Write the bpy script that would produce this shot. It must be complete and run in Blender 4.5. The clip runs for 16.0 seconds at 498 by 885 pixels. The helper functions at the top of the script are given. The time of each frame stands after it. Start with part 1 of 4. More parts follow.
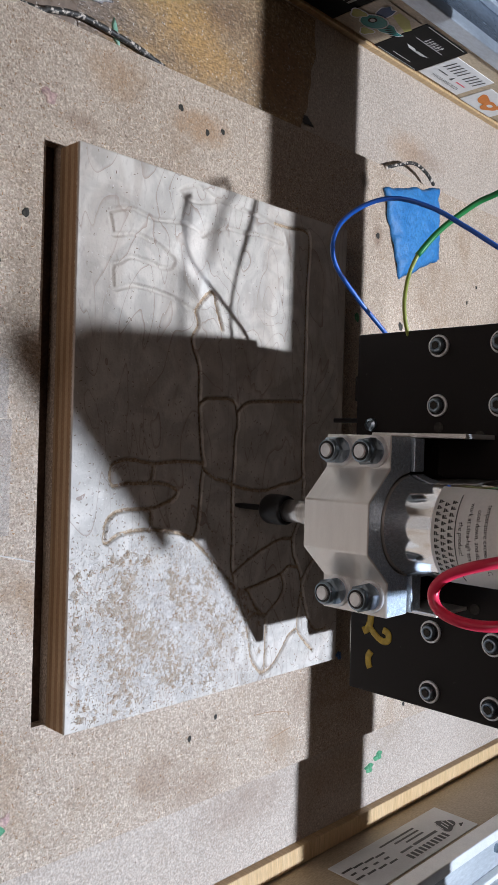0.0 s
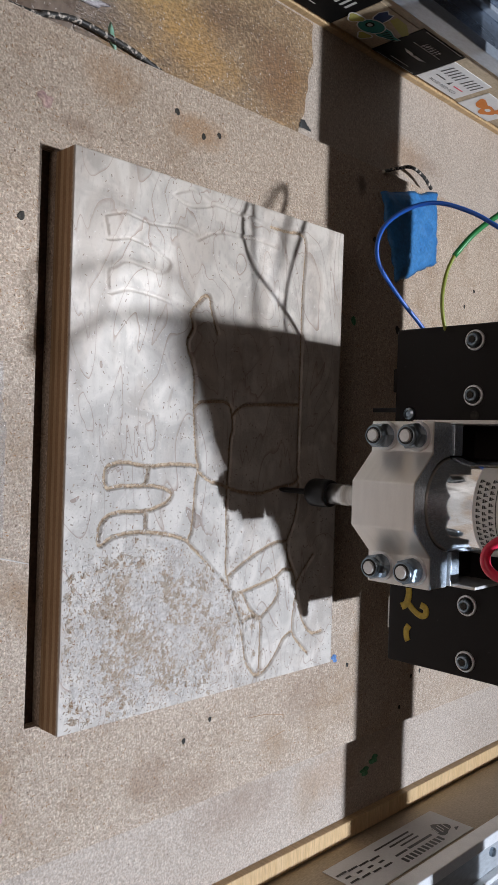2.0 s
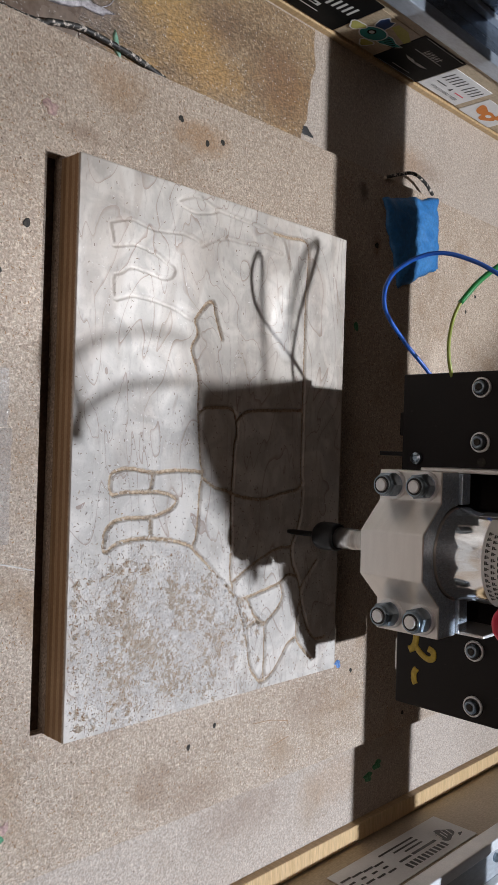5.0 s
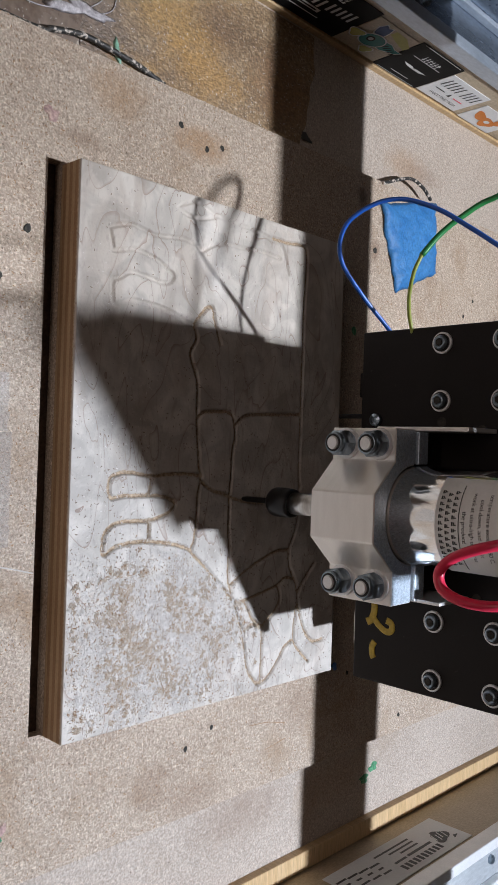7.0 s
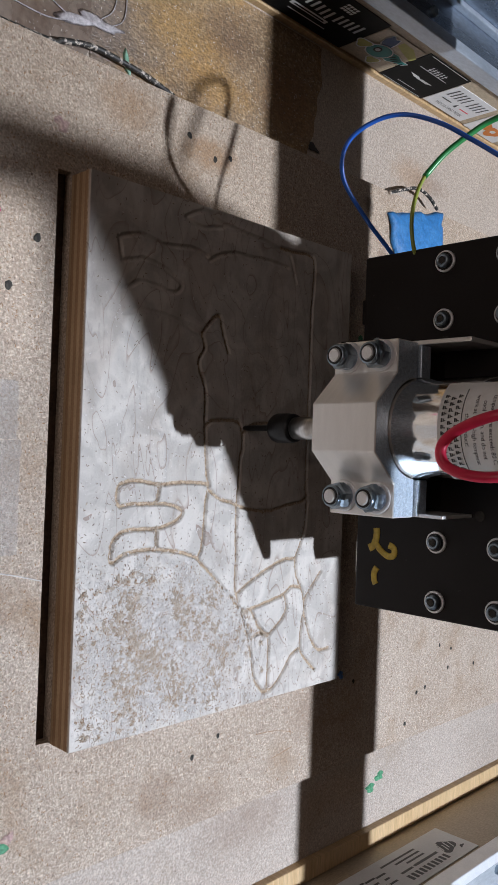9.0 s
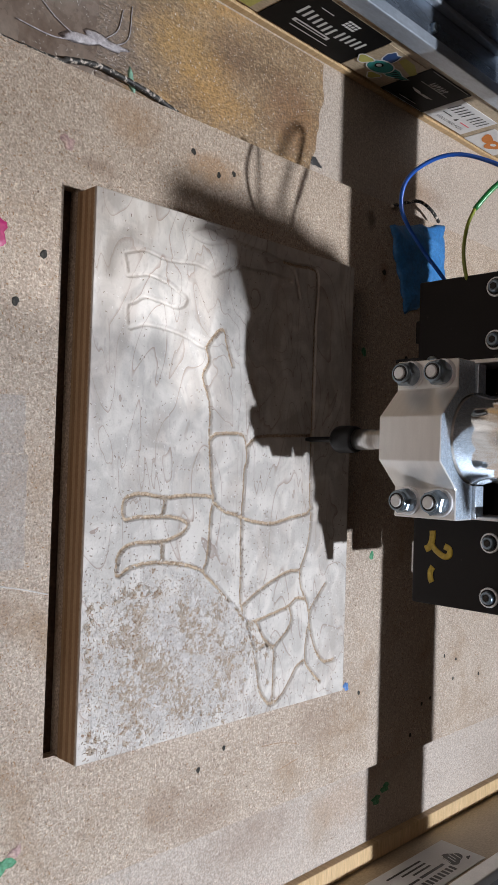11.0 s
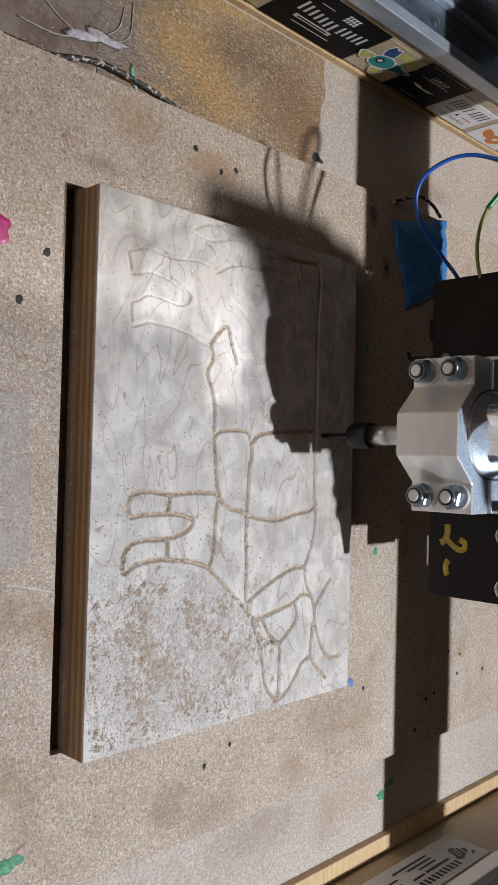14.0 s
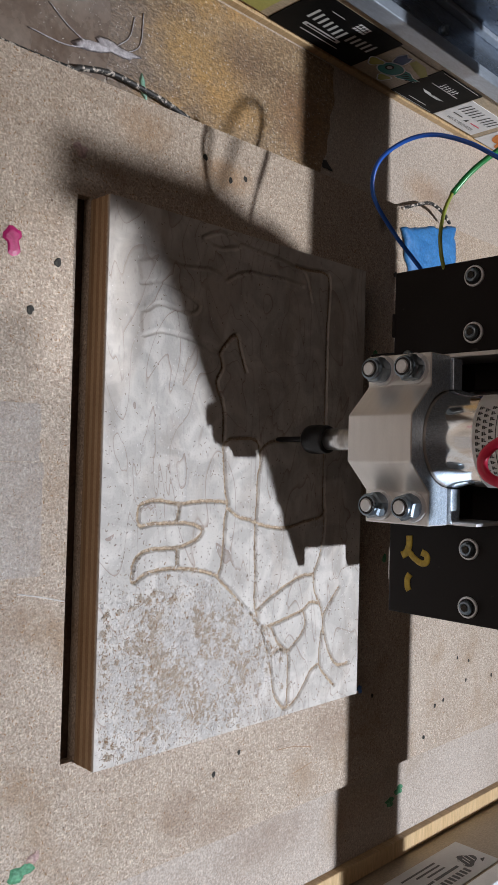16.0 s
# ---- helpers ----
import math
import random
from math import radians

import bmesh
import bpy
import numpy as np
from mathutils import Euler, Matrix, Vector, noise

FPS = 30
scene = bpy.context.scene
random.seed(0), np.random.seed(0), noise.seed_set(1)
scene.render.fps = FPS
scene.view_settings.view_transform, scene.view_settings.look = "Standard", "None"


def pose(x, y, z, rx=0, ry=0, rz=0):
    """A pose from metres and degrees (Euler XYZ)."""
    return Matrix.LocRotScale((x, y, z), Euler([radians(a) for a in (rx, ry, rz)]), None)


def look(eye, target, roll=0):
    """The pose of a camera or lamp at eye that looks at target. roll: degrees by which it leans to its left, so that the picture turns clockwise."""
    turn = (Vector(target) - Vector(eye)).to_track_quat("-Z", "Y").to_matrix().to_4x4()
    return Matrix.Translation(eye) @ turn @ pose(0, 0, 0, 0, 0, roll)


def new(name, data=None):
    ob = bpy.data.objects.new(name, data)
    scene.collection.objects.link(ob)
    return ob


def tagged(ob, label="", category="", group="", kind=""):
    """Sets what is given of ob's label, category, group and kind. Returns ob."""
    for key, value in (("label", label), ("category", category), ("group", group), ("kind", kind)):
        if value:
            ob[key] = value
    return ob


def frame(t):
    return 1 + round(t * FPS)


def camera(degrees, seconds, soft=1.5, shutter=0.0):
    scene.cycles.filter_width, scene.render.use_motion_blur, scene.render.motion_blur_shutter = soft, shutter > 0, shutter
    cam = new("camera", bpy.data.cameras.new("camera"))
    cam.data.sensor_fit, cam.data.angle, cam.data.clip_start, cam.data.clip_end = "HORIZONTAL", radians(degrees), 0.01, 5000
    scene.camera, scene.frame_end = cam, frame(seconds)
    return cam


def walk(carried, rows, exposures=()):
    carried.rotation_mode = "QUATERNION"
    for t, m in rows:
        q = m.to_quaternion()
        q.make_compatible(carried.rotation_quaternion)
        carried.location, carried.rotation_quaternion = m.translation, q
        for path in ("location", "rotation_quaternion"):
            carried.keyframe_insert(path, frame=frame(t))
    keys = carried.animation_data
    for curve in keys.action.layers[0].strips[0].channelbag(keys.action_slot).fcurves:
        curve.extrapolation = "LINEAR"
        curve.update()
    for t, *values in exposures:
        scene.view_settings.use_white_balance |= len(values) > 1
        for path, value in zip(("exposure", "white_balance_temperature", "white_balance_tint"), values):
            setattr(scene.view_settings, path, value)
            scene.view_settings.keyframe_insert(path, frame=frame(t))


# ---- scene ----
cam = camera(34.29, 16.0)
PATH = [
    (0, (-0.00175, -0.21369, 0.34008), (0.00541, 1.21985, -1.05452), 91.79),
    (0.5, (-0.00154, -0.21283, 0.34015), (0.00641, 1.21781, -1.05743), 91.73),
    (1, (-0.00139, -0.21382, 0.34061), (0.00767, 1.21661, -1.05717), 91.97),
    (1.5, (-0.00141, -0.21213, 0.34214), (0.00717, 1.21645, -1.05752), 92.08),
    (2, (-0.00217, -0.21163, 0.34372), (-0.00076, 1.21798, -1.05493), 91.842),
    (2.5, (-0.00326, -0.21407, 0.34323), (-0.00929, 1.2205, -1.05031), 91.576),
    (3, (-0.00335, -0.21374, 0.34372), (-0.01467, 1.22022, -1.05044), 91.359),
    (3.5, (-0.00223, -0.21261, 0.34422), (-0.01015, 1.21649, -1.05493), 91.378),
    (6, (-0.00349, -0.2157, 0.33984), (-0.0138, 1.21997, -1.05256), 91.466),
    (6.5, (-0.00363, -0.2151, 0.34351), (-0.01379, 1.21561, -1.05397), 91.54),
    (7, (-0.00491, -0.21688, 0.34371), (-0.01579, 1.21956, -1.04788), 91.632),
    (7.5, (-0.00481, -0.2175, 0.34087), (-0.01698, 1.22122, -1.04835), 91.716),
    (8, (-0.00524, -0.21806, 0.34104), (-0.02371, 1.21503, -1.05392), 91.593),
    (8.5, (-0.00401, -0.21741, 0.34176), (-0.02766, 1.20965, -1.05929), 91.349),
    (9, (-0.00541, -0.21898, 0.34346), (-0.03434, 1.20916, -1.0564), 91.257),
    (9.5, (-0.00882, -0.2201, 0.34367), (-0.0478, 1.20139, -1.06269), 91.184),
    (12, (-0.00543, -0.22228, 0.34491), (-0.06039, 1.20375, -1.05631), 89.975),
    (12.5, (-0.00462, -0.22226, 0.34375), (-0.05377, 1.20158, -1.05991), 90.056),
    (13, (-0.00357, -0.22339, 0.34166), (-0.04426, 1.2042, -1.05846), 90.044),
    (13.5, (-0.00377, -0.22441, 0.34258), (-0.04816, 1.19873, -1.06196), 89.983),
    (14, (-0.00718, -0.22353, 0.34318), (-0.05096, 1.19919, -1.0618), 90.217),
    (14.5, (-0.00956, -0.22291, 0.34341), (-0.06012, 1.20084, -1.06029), 90.129),
    (15, (-0.01015, -0.22324, 0.3422), (-0.06151, 1.19537, -1.06666), 90.143),
    (15.5, (-0.00903, -0.22481, 0.34138), (-0.06354, 1.19092, -1.07026), 89.631),
    (16, (-0.01158, -0.22499, 0.34242), (-0.05653, 1.18559, -1.07471), 90.202),
]
# the camera opens up while the dark carriage shades the board
EXPOSURE = [(0, 0.62, 6050, 9), (0.5, 0.55, 6050, 9), (1, 0.5, 6050, 9), (1.5, 0.4, 6200, 10), (2, 0.34, 6350, 10), (2.5, 0.32, 6400, 10), (3, 0.32, 6420, 10), (3.5, 0.33, 6450, 10), (5, 0.3, 6450, 10), (6, 0.35, 6420, 11), (6.5, 0.43, 6350, 10), (7, 0.5, 6300, 10), (7.5, 0.55, 6250, 10), (8, 0.55, 6200, 10), (8.5, 0.52, 6180, 10), (9, 0.46, 6200, 10), (9.5, 0.44, 6300, 10), (11, 0.4, 6450, 10), (12, 0.34, 6500, 10), (13, 0.32, 6500, 10), (14, 0.33, 6530, 10), (14.5, 0.35, 6530, 10), (15, 0.33, 6500, 10), (15.5, 0.34, 6450, 10), (16, 0.35, 6450, 10)]
walk(cam, [(t, look(eye, target, roll)) for t, eye, target, roll in PATH], EXPOSURE)

# where the cutter stands over the bed: seconds, x, y
TOOL = [
    (0, 0.0355, 0.11),
    (0.5, 0.0249, 0.1136),
    (1, 0.0269, 0.1262),
    (1.5, 0.0279, 0.1387),
    (2, 0.0259, 0.1517),
    (2.5, 0.0241, 0.1643),
    (3, 0.0337, 0.1688),
    (3.5, 0.0457, 0.1652),
    (3.7, 0.0503, 0.1625),
    (4.3, 0.0645, 0.159),
    (5, 0.048, 0.156),
    (5.6, 0.029, 0.154),
    (5.8, 0.0263, 0.149),
    (6, 0.0261, 0.1439),
    (6.5, 0.0262, 0.1305),
    (7, 0.0251, 0.1175),
    (7.5, 0.0176, 0.1088),
    (8, 0.004, 0.1084),
    (8.5, -0.0086, 0.1085),
    (9, -0.0203, 0.1104),
    (9.5, -0.0244, 0.1212),
    (9.7, -0.0247, 0.126),
    (11.25, -0.0225, 0.1655),
    (11.8, -0.008, 0.1675),
    (12, -0.0027, 0.1672),
    (12.5, 0.0109, 0.167),
    (13, 0.021, 0.1656),
    (13.5, 0.0063, 0.1743),
    (14, -0.0239, 0.1735),
    (14.5, -0.0273, 0.1629),
    (15, -0.0265, 0.1495),
    (15.5, -0.0255, 0.1369),
    (16, -0.0246, 0.1232),
]

# ---- light ----
world = bpy.data.worlds.new("workshop_air")
scene.world = world
world.use_nodes = True
world.node_tree.nodes["Background"].inputs["Color"].default_value = (0.80, 0.60, 0.50, 1)
world.node_tree.nodes["Background"].inputs["Strength"].default_value = 0.012


LED, LED_WARM = (0.89, 0.96, 1.085), (0.93, 0.955, 1.01)


def area_lamp(name, m, sx, sy, watts, colour):
    data = bpy.data.lights.new(name, "AREA")
    data.shape, data.size, data.size_y, data.energy, data.color = "RECTANGLE", sx, sy, watts, colour
    ob = new(name, data)
    ob.matrix_world = m
    return ob


def spot_lamp(name, eye, target, half_angle, blend, watts, colour):
    data = bpy.data.lights.new(name, "SPOT")
    data.spot_size, data.spot_blend, data.energy, data.color, data.shadow_soft_size = radians(2 * half_angle), blend, watts, colour, 0.010
    ob = new(name, data)
    ob.matrix_world = look(eye, target)
    return ob


# two small shaded LED lamps over the machine, behind the spindle
spot_lamp("led_lamp_left", (-0.0657, 0.352, 0.640), (-0.470, 0.20, 0.0), 40, 0.35, 14.0, LED_WARM)
spot_lamp("led_lamp_right", (0.2923, 0.2646, 0.807), (0.42, 0.14, 0.0), 38.5, 0.30, 26.0, LED)
# warm fill added behind the camera, with no known fixture there
area_lamp("warm_fill_light", look((-0.50, -1.90, 0.90), (0.0, 0.1, 0.05)), 1.2, 0.7, 3.5, (1.0, 0.81, 0.72))


# ---- materials ----
def material(name, c1, c2, rough=0.6, metal=0.0, scale=40.0, stretch=(1, 1, 1), fine=600.0, fine_amount=0.25, bump=0.3, bump_dist=0.0004, spots=None, spot_scale=12.0, spot_cut=(0.55, 0.7), rough_var=0.15, random_amount=0.0, speck=None, speck_scale=900.0, speck_cut=(0.62, 0.7), coat=0.0, flake=0.0, flake_pale=(0.66, 0.57, 0.45), flake_dark=(0.17, 0.11, 0.07), strand=0.0, strand_amount=0.7):
    """Two scales of noise between two colours, with stains, specks and fine relief."""
    m = bpy.data.materials.new(name)
    m.use_nodes = True
    nt = m.node_tree
    nodes, links = nt.nodes, nt.links
    b = nodes["Principled BSDF"]
    co = nodes.new("ShaderNodeTexCoord")
    mp = nodes.new("ShaderNodeMapping")
    mp.inputs["Scale"].default_value = stretch
    links.new(co.outputs["Object"], mp.inputs["Vector"])

    def noise_node(s, detail=6.0, roughness=0.6):
        n = nodes.new("ShaderNodeTexNoise")
        n.inputs["Scale"].default_value, n.inputs["Detail"].default_value, n.inputs["Roughness"].default_value = s, detail, roughness
        links.new(mp.outputs["Vector"], n.inputs["Vector"])
        return n.outputs["Fac"]

    def ramp(src, lo, hi):
        r = nodes.new("ShaderNodeMapRange")
        r.inputs["From Min"].default_value, r.inputs["From Max"].default_value = lo, hi
        links.new(src, r.inputs["Value"])
        return r.outputs["Result"]

    def mix(fac, a, c, mode="MIX"):
        n = nodes.new("ShaderNodeMix")
        n.data_type, n.blend_type = "RGBA", mode
        if isinstance(fac, float):
            n.inputs[0].default_value = fac
        else:
            links.new(fac, n.inputs[0])
        for sock, v in ((n.inputs[6], a), (n.inputs[7], c)):
            if isinstance(v, tuple):
                sock.default_value = (*v, 1)
            else:
                links.new(v, sock)
        return n.outputs[2]

    big = noise_node(scale)
    small = noise_node(fine, 3.0)
    col = mix(ramp(big, 0.3, 0.7), c1, c2)
    if flake:
        v = nodes.new("ShaderNodeTexVoronoi")
        v.inputs["Scale"].default_value = flake
        links.new(mp.outputs["Vector"], v.inputs["Vector"])
        sepc = nodes.new("ShaderNodeSeparateColor")
        links.new(v.outputs["Color"], sepc.inputs["Color"])
        col = mix(ramp(sepc.outputs[0], 0.60, 1.9), col, flake_pale)
        col = mix(ramp(sepc.outputs[1], 0.74, 1.7), col, flake_dark)
    if strand:
        for k, (angle, tone, amount) in enumerate(((15, flake_pale, strand_amount), (62, flake_dark, 0.55 * strand_amount), (100, flake_pale, strand_amount), (137, flake_dark, 0.5 * strand_amount), (165, flake_pale, 0.8 * strand_amount))):
            lie = nodes.new("ShaderNodeMapping")
            lie.vector_type = "TEXTURE"
            lie.inputs["Location"].default_value = (0.31 * k, 0.17 * k, 0)
            lie.inputs["Rotation"].default_value = (0, 0, radians(angle))
            lie.inputs["Scale"].default_value = (1, 4.2, 1)
            links.new(co.outputs["Object"], lie.inputs["Vector"])
            n = nodes.new("ShaderNodeTexNoise")
            n.inputs["Scale"].default_value, n.inputs["Detail"].default_value = strand, 1.5
            links.new(lie.outputs["Vector"], n.inputs["Vector"])
            r = nodes.new("ShaderNodeMapRange")
            r.inputs["From Min"].default_value, r.inputs["From Max"].default_value, r.inputs["To Max"].default_value = 0.57, 0.68, amount
            links.new(n.outputs["Fac"], r.inputs["Value"])
            col = mix(r.outputs["Result"], col, tone)
    if spots:
        col = mix(ramp(noise_node(spot_scale, 4.0), *spot_cut), col, spots)
    if speck:
        col = mix(ramp(noise_node(speck_scale, 2.0), *speck_cut), col, speck)
    grain = nodes.new("ShaderNodeMapRange")
    grain.inputs["From Min"].default_value, grain.inputs["From Max"].default_value = 0.25, 0.75
    grain.inputs["To Min"].default_value, grain.inputs["To Max"].default_value = 1 - fine_amount, 1 + fine_amount
    links.new(small, grain.inputs["Value"])
    hsv = nodes.new("ShaderNodeHueSaturation")
    links.new(col, hsv.inputs["Color"])
    if random_amount:
        info = nodes.new("ShaderNodeObjectInfo")
        r2 = nodes.new("ShaderNodeMapRange")
        r2.inputs["To Min"].default_value, r2.inputs["To Max"].default_value = 1 - random_amount, 1 + random_amount
        links.new(info.outputs["Random"], r2.inputs["Value"])
        mul = nodes.new("ShaderNodeMath")
        mul.operation = "MULTIPLY"
        links.new(r2.outputs["Result"], mul.inputs[0])
        links.new(grain.outputs["Result"], mul.inputs[1])
        links.new(mul.outputs[0], hsv.inputs["Value"])
    else:
        links.new(grain.outputs["Result"], hsv.inputs["Value"])
    links.new(hsv.outputs["Color"], b.inputs["Base Color"])
    rr = nodes.new("ShaderNodeMapRange")
    rr.inputs["To Min"].default_value, rr.inputs["To Max"].default_value = max(0.02, rough - rough_var), min(1, rough + rough_var)
    links.new(big, rr.inputs["Value"])
    links.new(rr.outputs["Result"], b.inputs["Roughness"])
    b.inputs["Metallic"].default_value = metal
    b.inputs["Coat Weight"].default_value = coat
    if bump:
        bp = nodes.new("ShaderNodeBump")
        bp.inputs["Strength"].default_value, bp.inputs["Distance"].default_value = bump, bump_dist
        links.new(small, bp.inputs["Height"])
        links.new(bp.outputs["Normal"], b.inputs["Normal"])
    return m


MDF = material("spoilboard_mdf", (0.385, 0.29, 0.217), (0.52, 0.42, 0.335), 0.62, 0, 16, (1, 1, 1), 840, 0.44, 0.85, 0.0010, spots=(0.33, 0.215, 0.125), spot_scale=19, spot_cut=(0.53, 0.80), speck=(0.15, 0.095, 0.06), speck_scale=480, speck_cut=(0.65, 0.74), flake=760, flake_pale=(0.70, 0.60, 0.48), strand=950, strand_amount=0.62)
MDF_PALE = material("pale_mdf", (0.42, 0.345, 0.285), (0.51, 0.43, 0.365), 0.55, 0, 12, (1, 1, 1), 780, 0.36, 0.8, 0.0009, spots=(0.36, 0.275, 0.20), spot_scale=15, spot_cut=(0.58, 0.8), speck=(0.20, 0.14, 0.10), speck_scale=300, speck_cut=(0.72, 0.79), flake=840, flake_pale=(0.64, 0.57, 0.49), flake_dark=(0.26, 0.19, 0.14), strand=1000, strand_amount=0.5)
# far browner than the bare board: the slot's shade is put into the colour
SLOT_FLOOR = material("slot_shade_fibreboard", (0.055, 0.034, 0.023), (0.13, 0.082, 0.054), 0.8, 0, 60, (1, 1, 1), 600, 0.4, 0.8, 0.0008)
STAINED = material("varnish_stained_board", (0.15, 0.09, 0.048), (0.37, 0.25, 0.14), 0.36, 0, 26, (1, 0.6, 1), 700, 0.50, 0.9, 0.0009, spots=(0.42, 0.24, 0.075), spot_scale=30, spot_cut=(0.52, 0.74), speck=(0.58, 0.46, 0.32), speck_scale=480, speck_cut=(0.66, 0.74), flake_pale=(0.55, 0.42, 0.27), flake_dark=(0.10, 0.06, 0.035), strand=950, strand_amount=0.5)
PINE = material("pine_edge", (0.50, 0.33, 0.16), (0.64, 0.46, 0.26), 0.5, 0, 60, (0.4, 6, 0.4), 300, 0.25, 0.3, 0.0003)
PLYWALL = material("birch_plywood_wall", (0.40, 0.315, 0.21), (0.51, 0.42, 0.30), 0.45, 0, 25, (1, 1, 3), 300, 0.25, 0.3, 0.0004)
PLY_LIGHT = material("ply_layer_pale", (0.38, 0.25, 0.135), (0.48, 0.33, 0.19), 0.7, 0, 30, (1, 1, 8), 500, 0.25, 0.5, 0.0005)
PLY_DARK = material("ply_layer_brown", (0.27, 0.155, 0.078), (0.36, 0.215, 0.115), 0.7, 0, 30, (1, 1, 8), 500, 0.25, 0.5, 0.0005)
BLACK = material("black_anodised_plate", (0.0085, 0.0062, 0.0058), (0.014, 0.0110, 0.0102), 0.55, 0.0, 30, (1, 1, 1), 900, 0.15, 0.1, 0.0002, speck=(0.03, 0.026, 0.024), speck_scale=260, speck_cut=(0.72, 0.79))
BLACK.node_tree.nodes["Principled BSDF"].inputs["Specular IOR Level"].default_value = 0.25
ALU = material("brushed_aluminium", (0.86, 0.84, 0.81), (0.93, 0.91, 0.88), 0.36, 0.50, 30, (1, 1, 8), 900, 0.05, 0.10, 0.0001, rough_var=0.06)
ALU_CUT = material("sawn_aluminium", (0.42, 0.52, 0.63), (0.72, 0.80, 0.88), 0.38, 0.6, 500, (1, 1, 1), 1600, 0.40, 0.7, 0.0003)
ZINC = material("dull_zinc", (0.80, 0.81, 0.82), (0.90, 0.90, 0.90), 0.34, 0.35, 120, (1, 1, 1), 900, 0.06, 0.05, 0.0001, rough_var=0.08)
STEEL = material("zinc_plated_steel", (0.23, 0.29, 0.34), (0.36, 0.43, 0.50), 0.30, 0.92, 120, (1, 1, 1), 900, 0.10, 0.08, 0.0001, rough_var=0.08)
CHROME = material("polished_motor_can", (0.80, 0.80, 0.80), (0.86, 0.86, 0.85), 0.10, 1.0, 60, (1, 1, 0.2), 600, 0.04, 0.03, 0.0001, rough_var=0.04)
GROUND_STEEL = material("ground_steel_shaft", (0.50, 0.49, 0.48), (0.68, 0.67, 0.65), 0.32, 1.0, 90, (0.2, 0.2, 6), 600, 0.12, 0.1, 0.0001, rough_var=0.06)
DARKSTEEL = material("blackened_steel", (0.018, 0.018, 0.02), (0.035, 0.034, 0.034), 0.38, 0.6, 150, (1, 1, 1), 900, 0.1, 0.1, 0.0001)
RAIL_LIP = material("worn_rail_lip", (0.40, 0.46, 0.54), (0.52, 0.58, 0.66), 0.36, 0.6, 60, (1, 0.3, 1), 700, 0.12, 0.1, 0.0001)
RAIL = material("satin_rail_metal", (0.22, 0.27, 0.34), (0.38, 0.44, 0.53), 0.27, 0.85, 35, (1, 0.3, 1), 500, 0.20, 0.12, 0.0001)
GALVANISED = material("galvanised_rail", (0.44, 0.47, 0.50), (0.60, 0.63, 0.65), 0.42, 0.45, 60, (1, 0.3, 1), 500, 0.15, 0.12, 0.0001)
PAPER = material("label_paper", (0.74, 0.72, 0.69), (0.80, 0.78, 0.76), 0.5, 0, 40, fine=700, fine_amount=0.04, bump=0.05)
INK = material("label_ink", (0.03, 0.03, 0.032), (0.05, 0.05, 0.05), 0.5, 0, 40, fine_amount=0.05, bump=0.0)
STICKER_BLACK = material("sticker_black", (0.004, 0.004, 0.004), (0.007, 0.007, 0.007), 0.62, 0, 40, fine_amount=0.1, bump=0.0)
STICKER_BLACK.node_tree.nodes["Principled BSDF"].inputs["Specular IOR Level"].default_value = 0.12
STICKER_WHITE = material("sticker_white", (0.72, 0.72, 0.72), (0.80, 0.80, 0.80), 0.62, 0, 40, fine_amount=0.05, bump=0.0)
STICKER_GREY = material("sticker_print_grey", (0.50, 0.50, 0.50), (0.62, 0.62, 0.62), 0.62, 0, 40, fine_amount=0.05, bump=0.0)
TEAL = material("sticker_teal", (0.02, 0.20, 0.19), (0.03, 0.27, 0.25), 0.62, 0, 60, fine_amount=0.08, bump=0.0)
OLIVE = material("sticker_yellow_green", (0.42, 0.40, 0.10), (0.52, 0.50, 0.16), 0.62, 0, 60, fine_amount=0.08, bump=0.0)
ORANGE = material("sticker_orange", (0.62, 0.19, 0.03), (0.70, 0.24, 0.05), 0.62, 0, 60, fine_amount=0.08, bump=0.0)
NAVY = material("sticker_navy", (0.02, 0.05, 0.16), (0.03, 0.08, 0.22), 0.62, 0, 60, fine_amount=0.08, bump=0.0)
TAPE = material("blue_masking_tape", (0.025, 0.16, 0.43), (0.055, 0.23, 0.52), 0.55, 0, 90, (1, 1, 1), 420, 0.25, 0.8, 0.0008)
BLUE_WIRE = material("blue_wire", (0.015, 0.095, 0.46), (0.022, 0.125, 0.55), 0.35, 0, 60, fine_amount=0.05, bump=0.0)
GREEN_WIRE = material("green_wire", (0.02, 0.20, 0.05), (0.04, 0.28, 0.08), 0.35, 0, 60, fine_amount=0.05, bump=0.0)
YELLOW_GREEN = material("yellow_green_wire", (0.22, 0.26, 0.04), (0.30, 0.34, 0.06), 0.35, 0, 60, fine_amount=0.05, bump=0.0)
RED_WIRE = material("red_wire", (0.76, 0.03, 0.085), (0.84, 0.05, 0.11), 0.35, 0, 60, fine_amount=0.05, bump=0.0)
GOLD = material("gold_paint", (0.40, 0.27, 0.02), (0.56, 0.39, 0.04), 0.45, 0, 200, fine_amount=0.2, bump=0.3)
DARK_HOLE = material("dark_hole", (0.016, 0.014, 0.012), (0.05, 0.045, 0.036), 0.8, 0, 500, fine_amount=0.5, bump=0.5)
PAINT_BLUE = material("blue_paint_spot", (0.05, 0.16, 0.42), (0.16, 0.28, 0.52), 0.6, 0, 300, fine_amount=0.4, bump=0.5)
PAINT_GREEN = material("green_paint_spot", (0.03, 0.20, 0.08), (0.12, 0.32, 0.18), 0.6, 0, 300, fine_amount=0.4, bump=0.5)
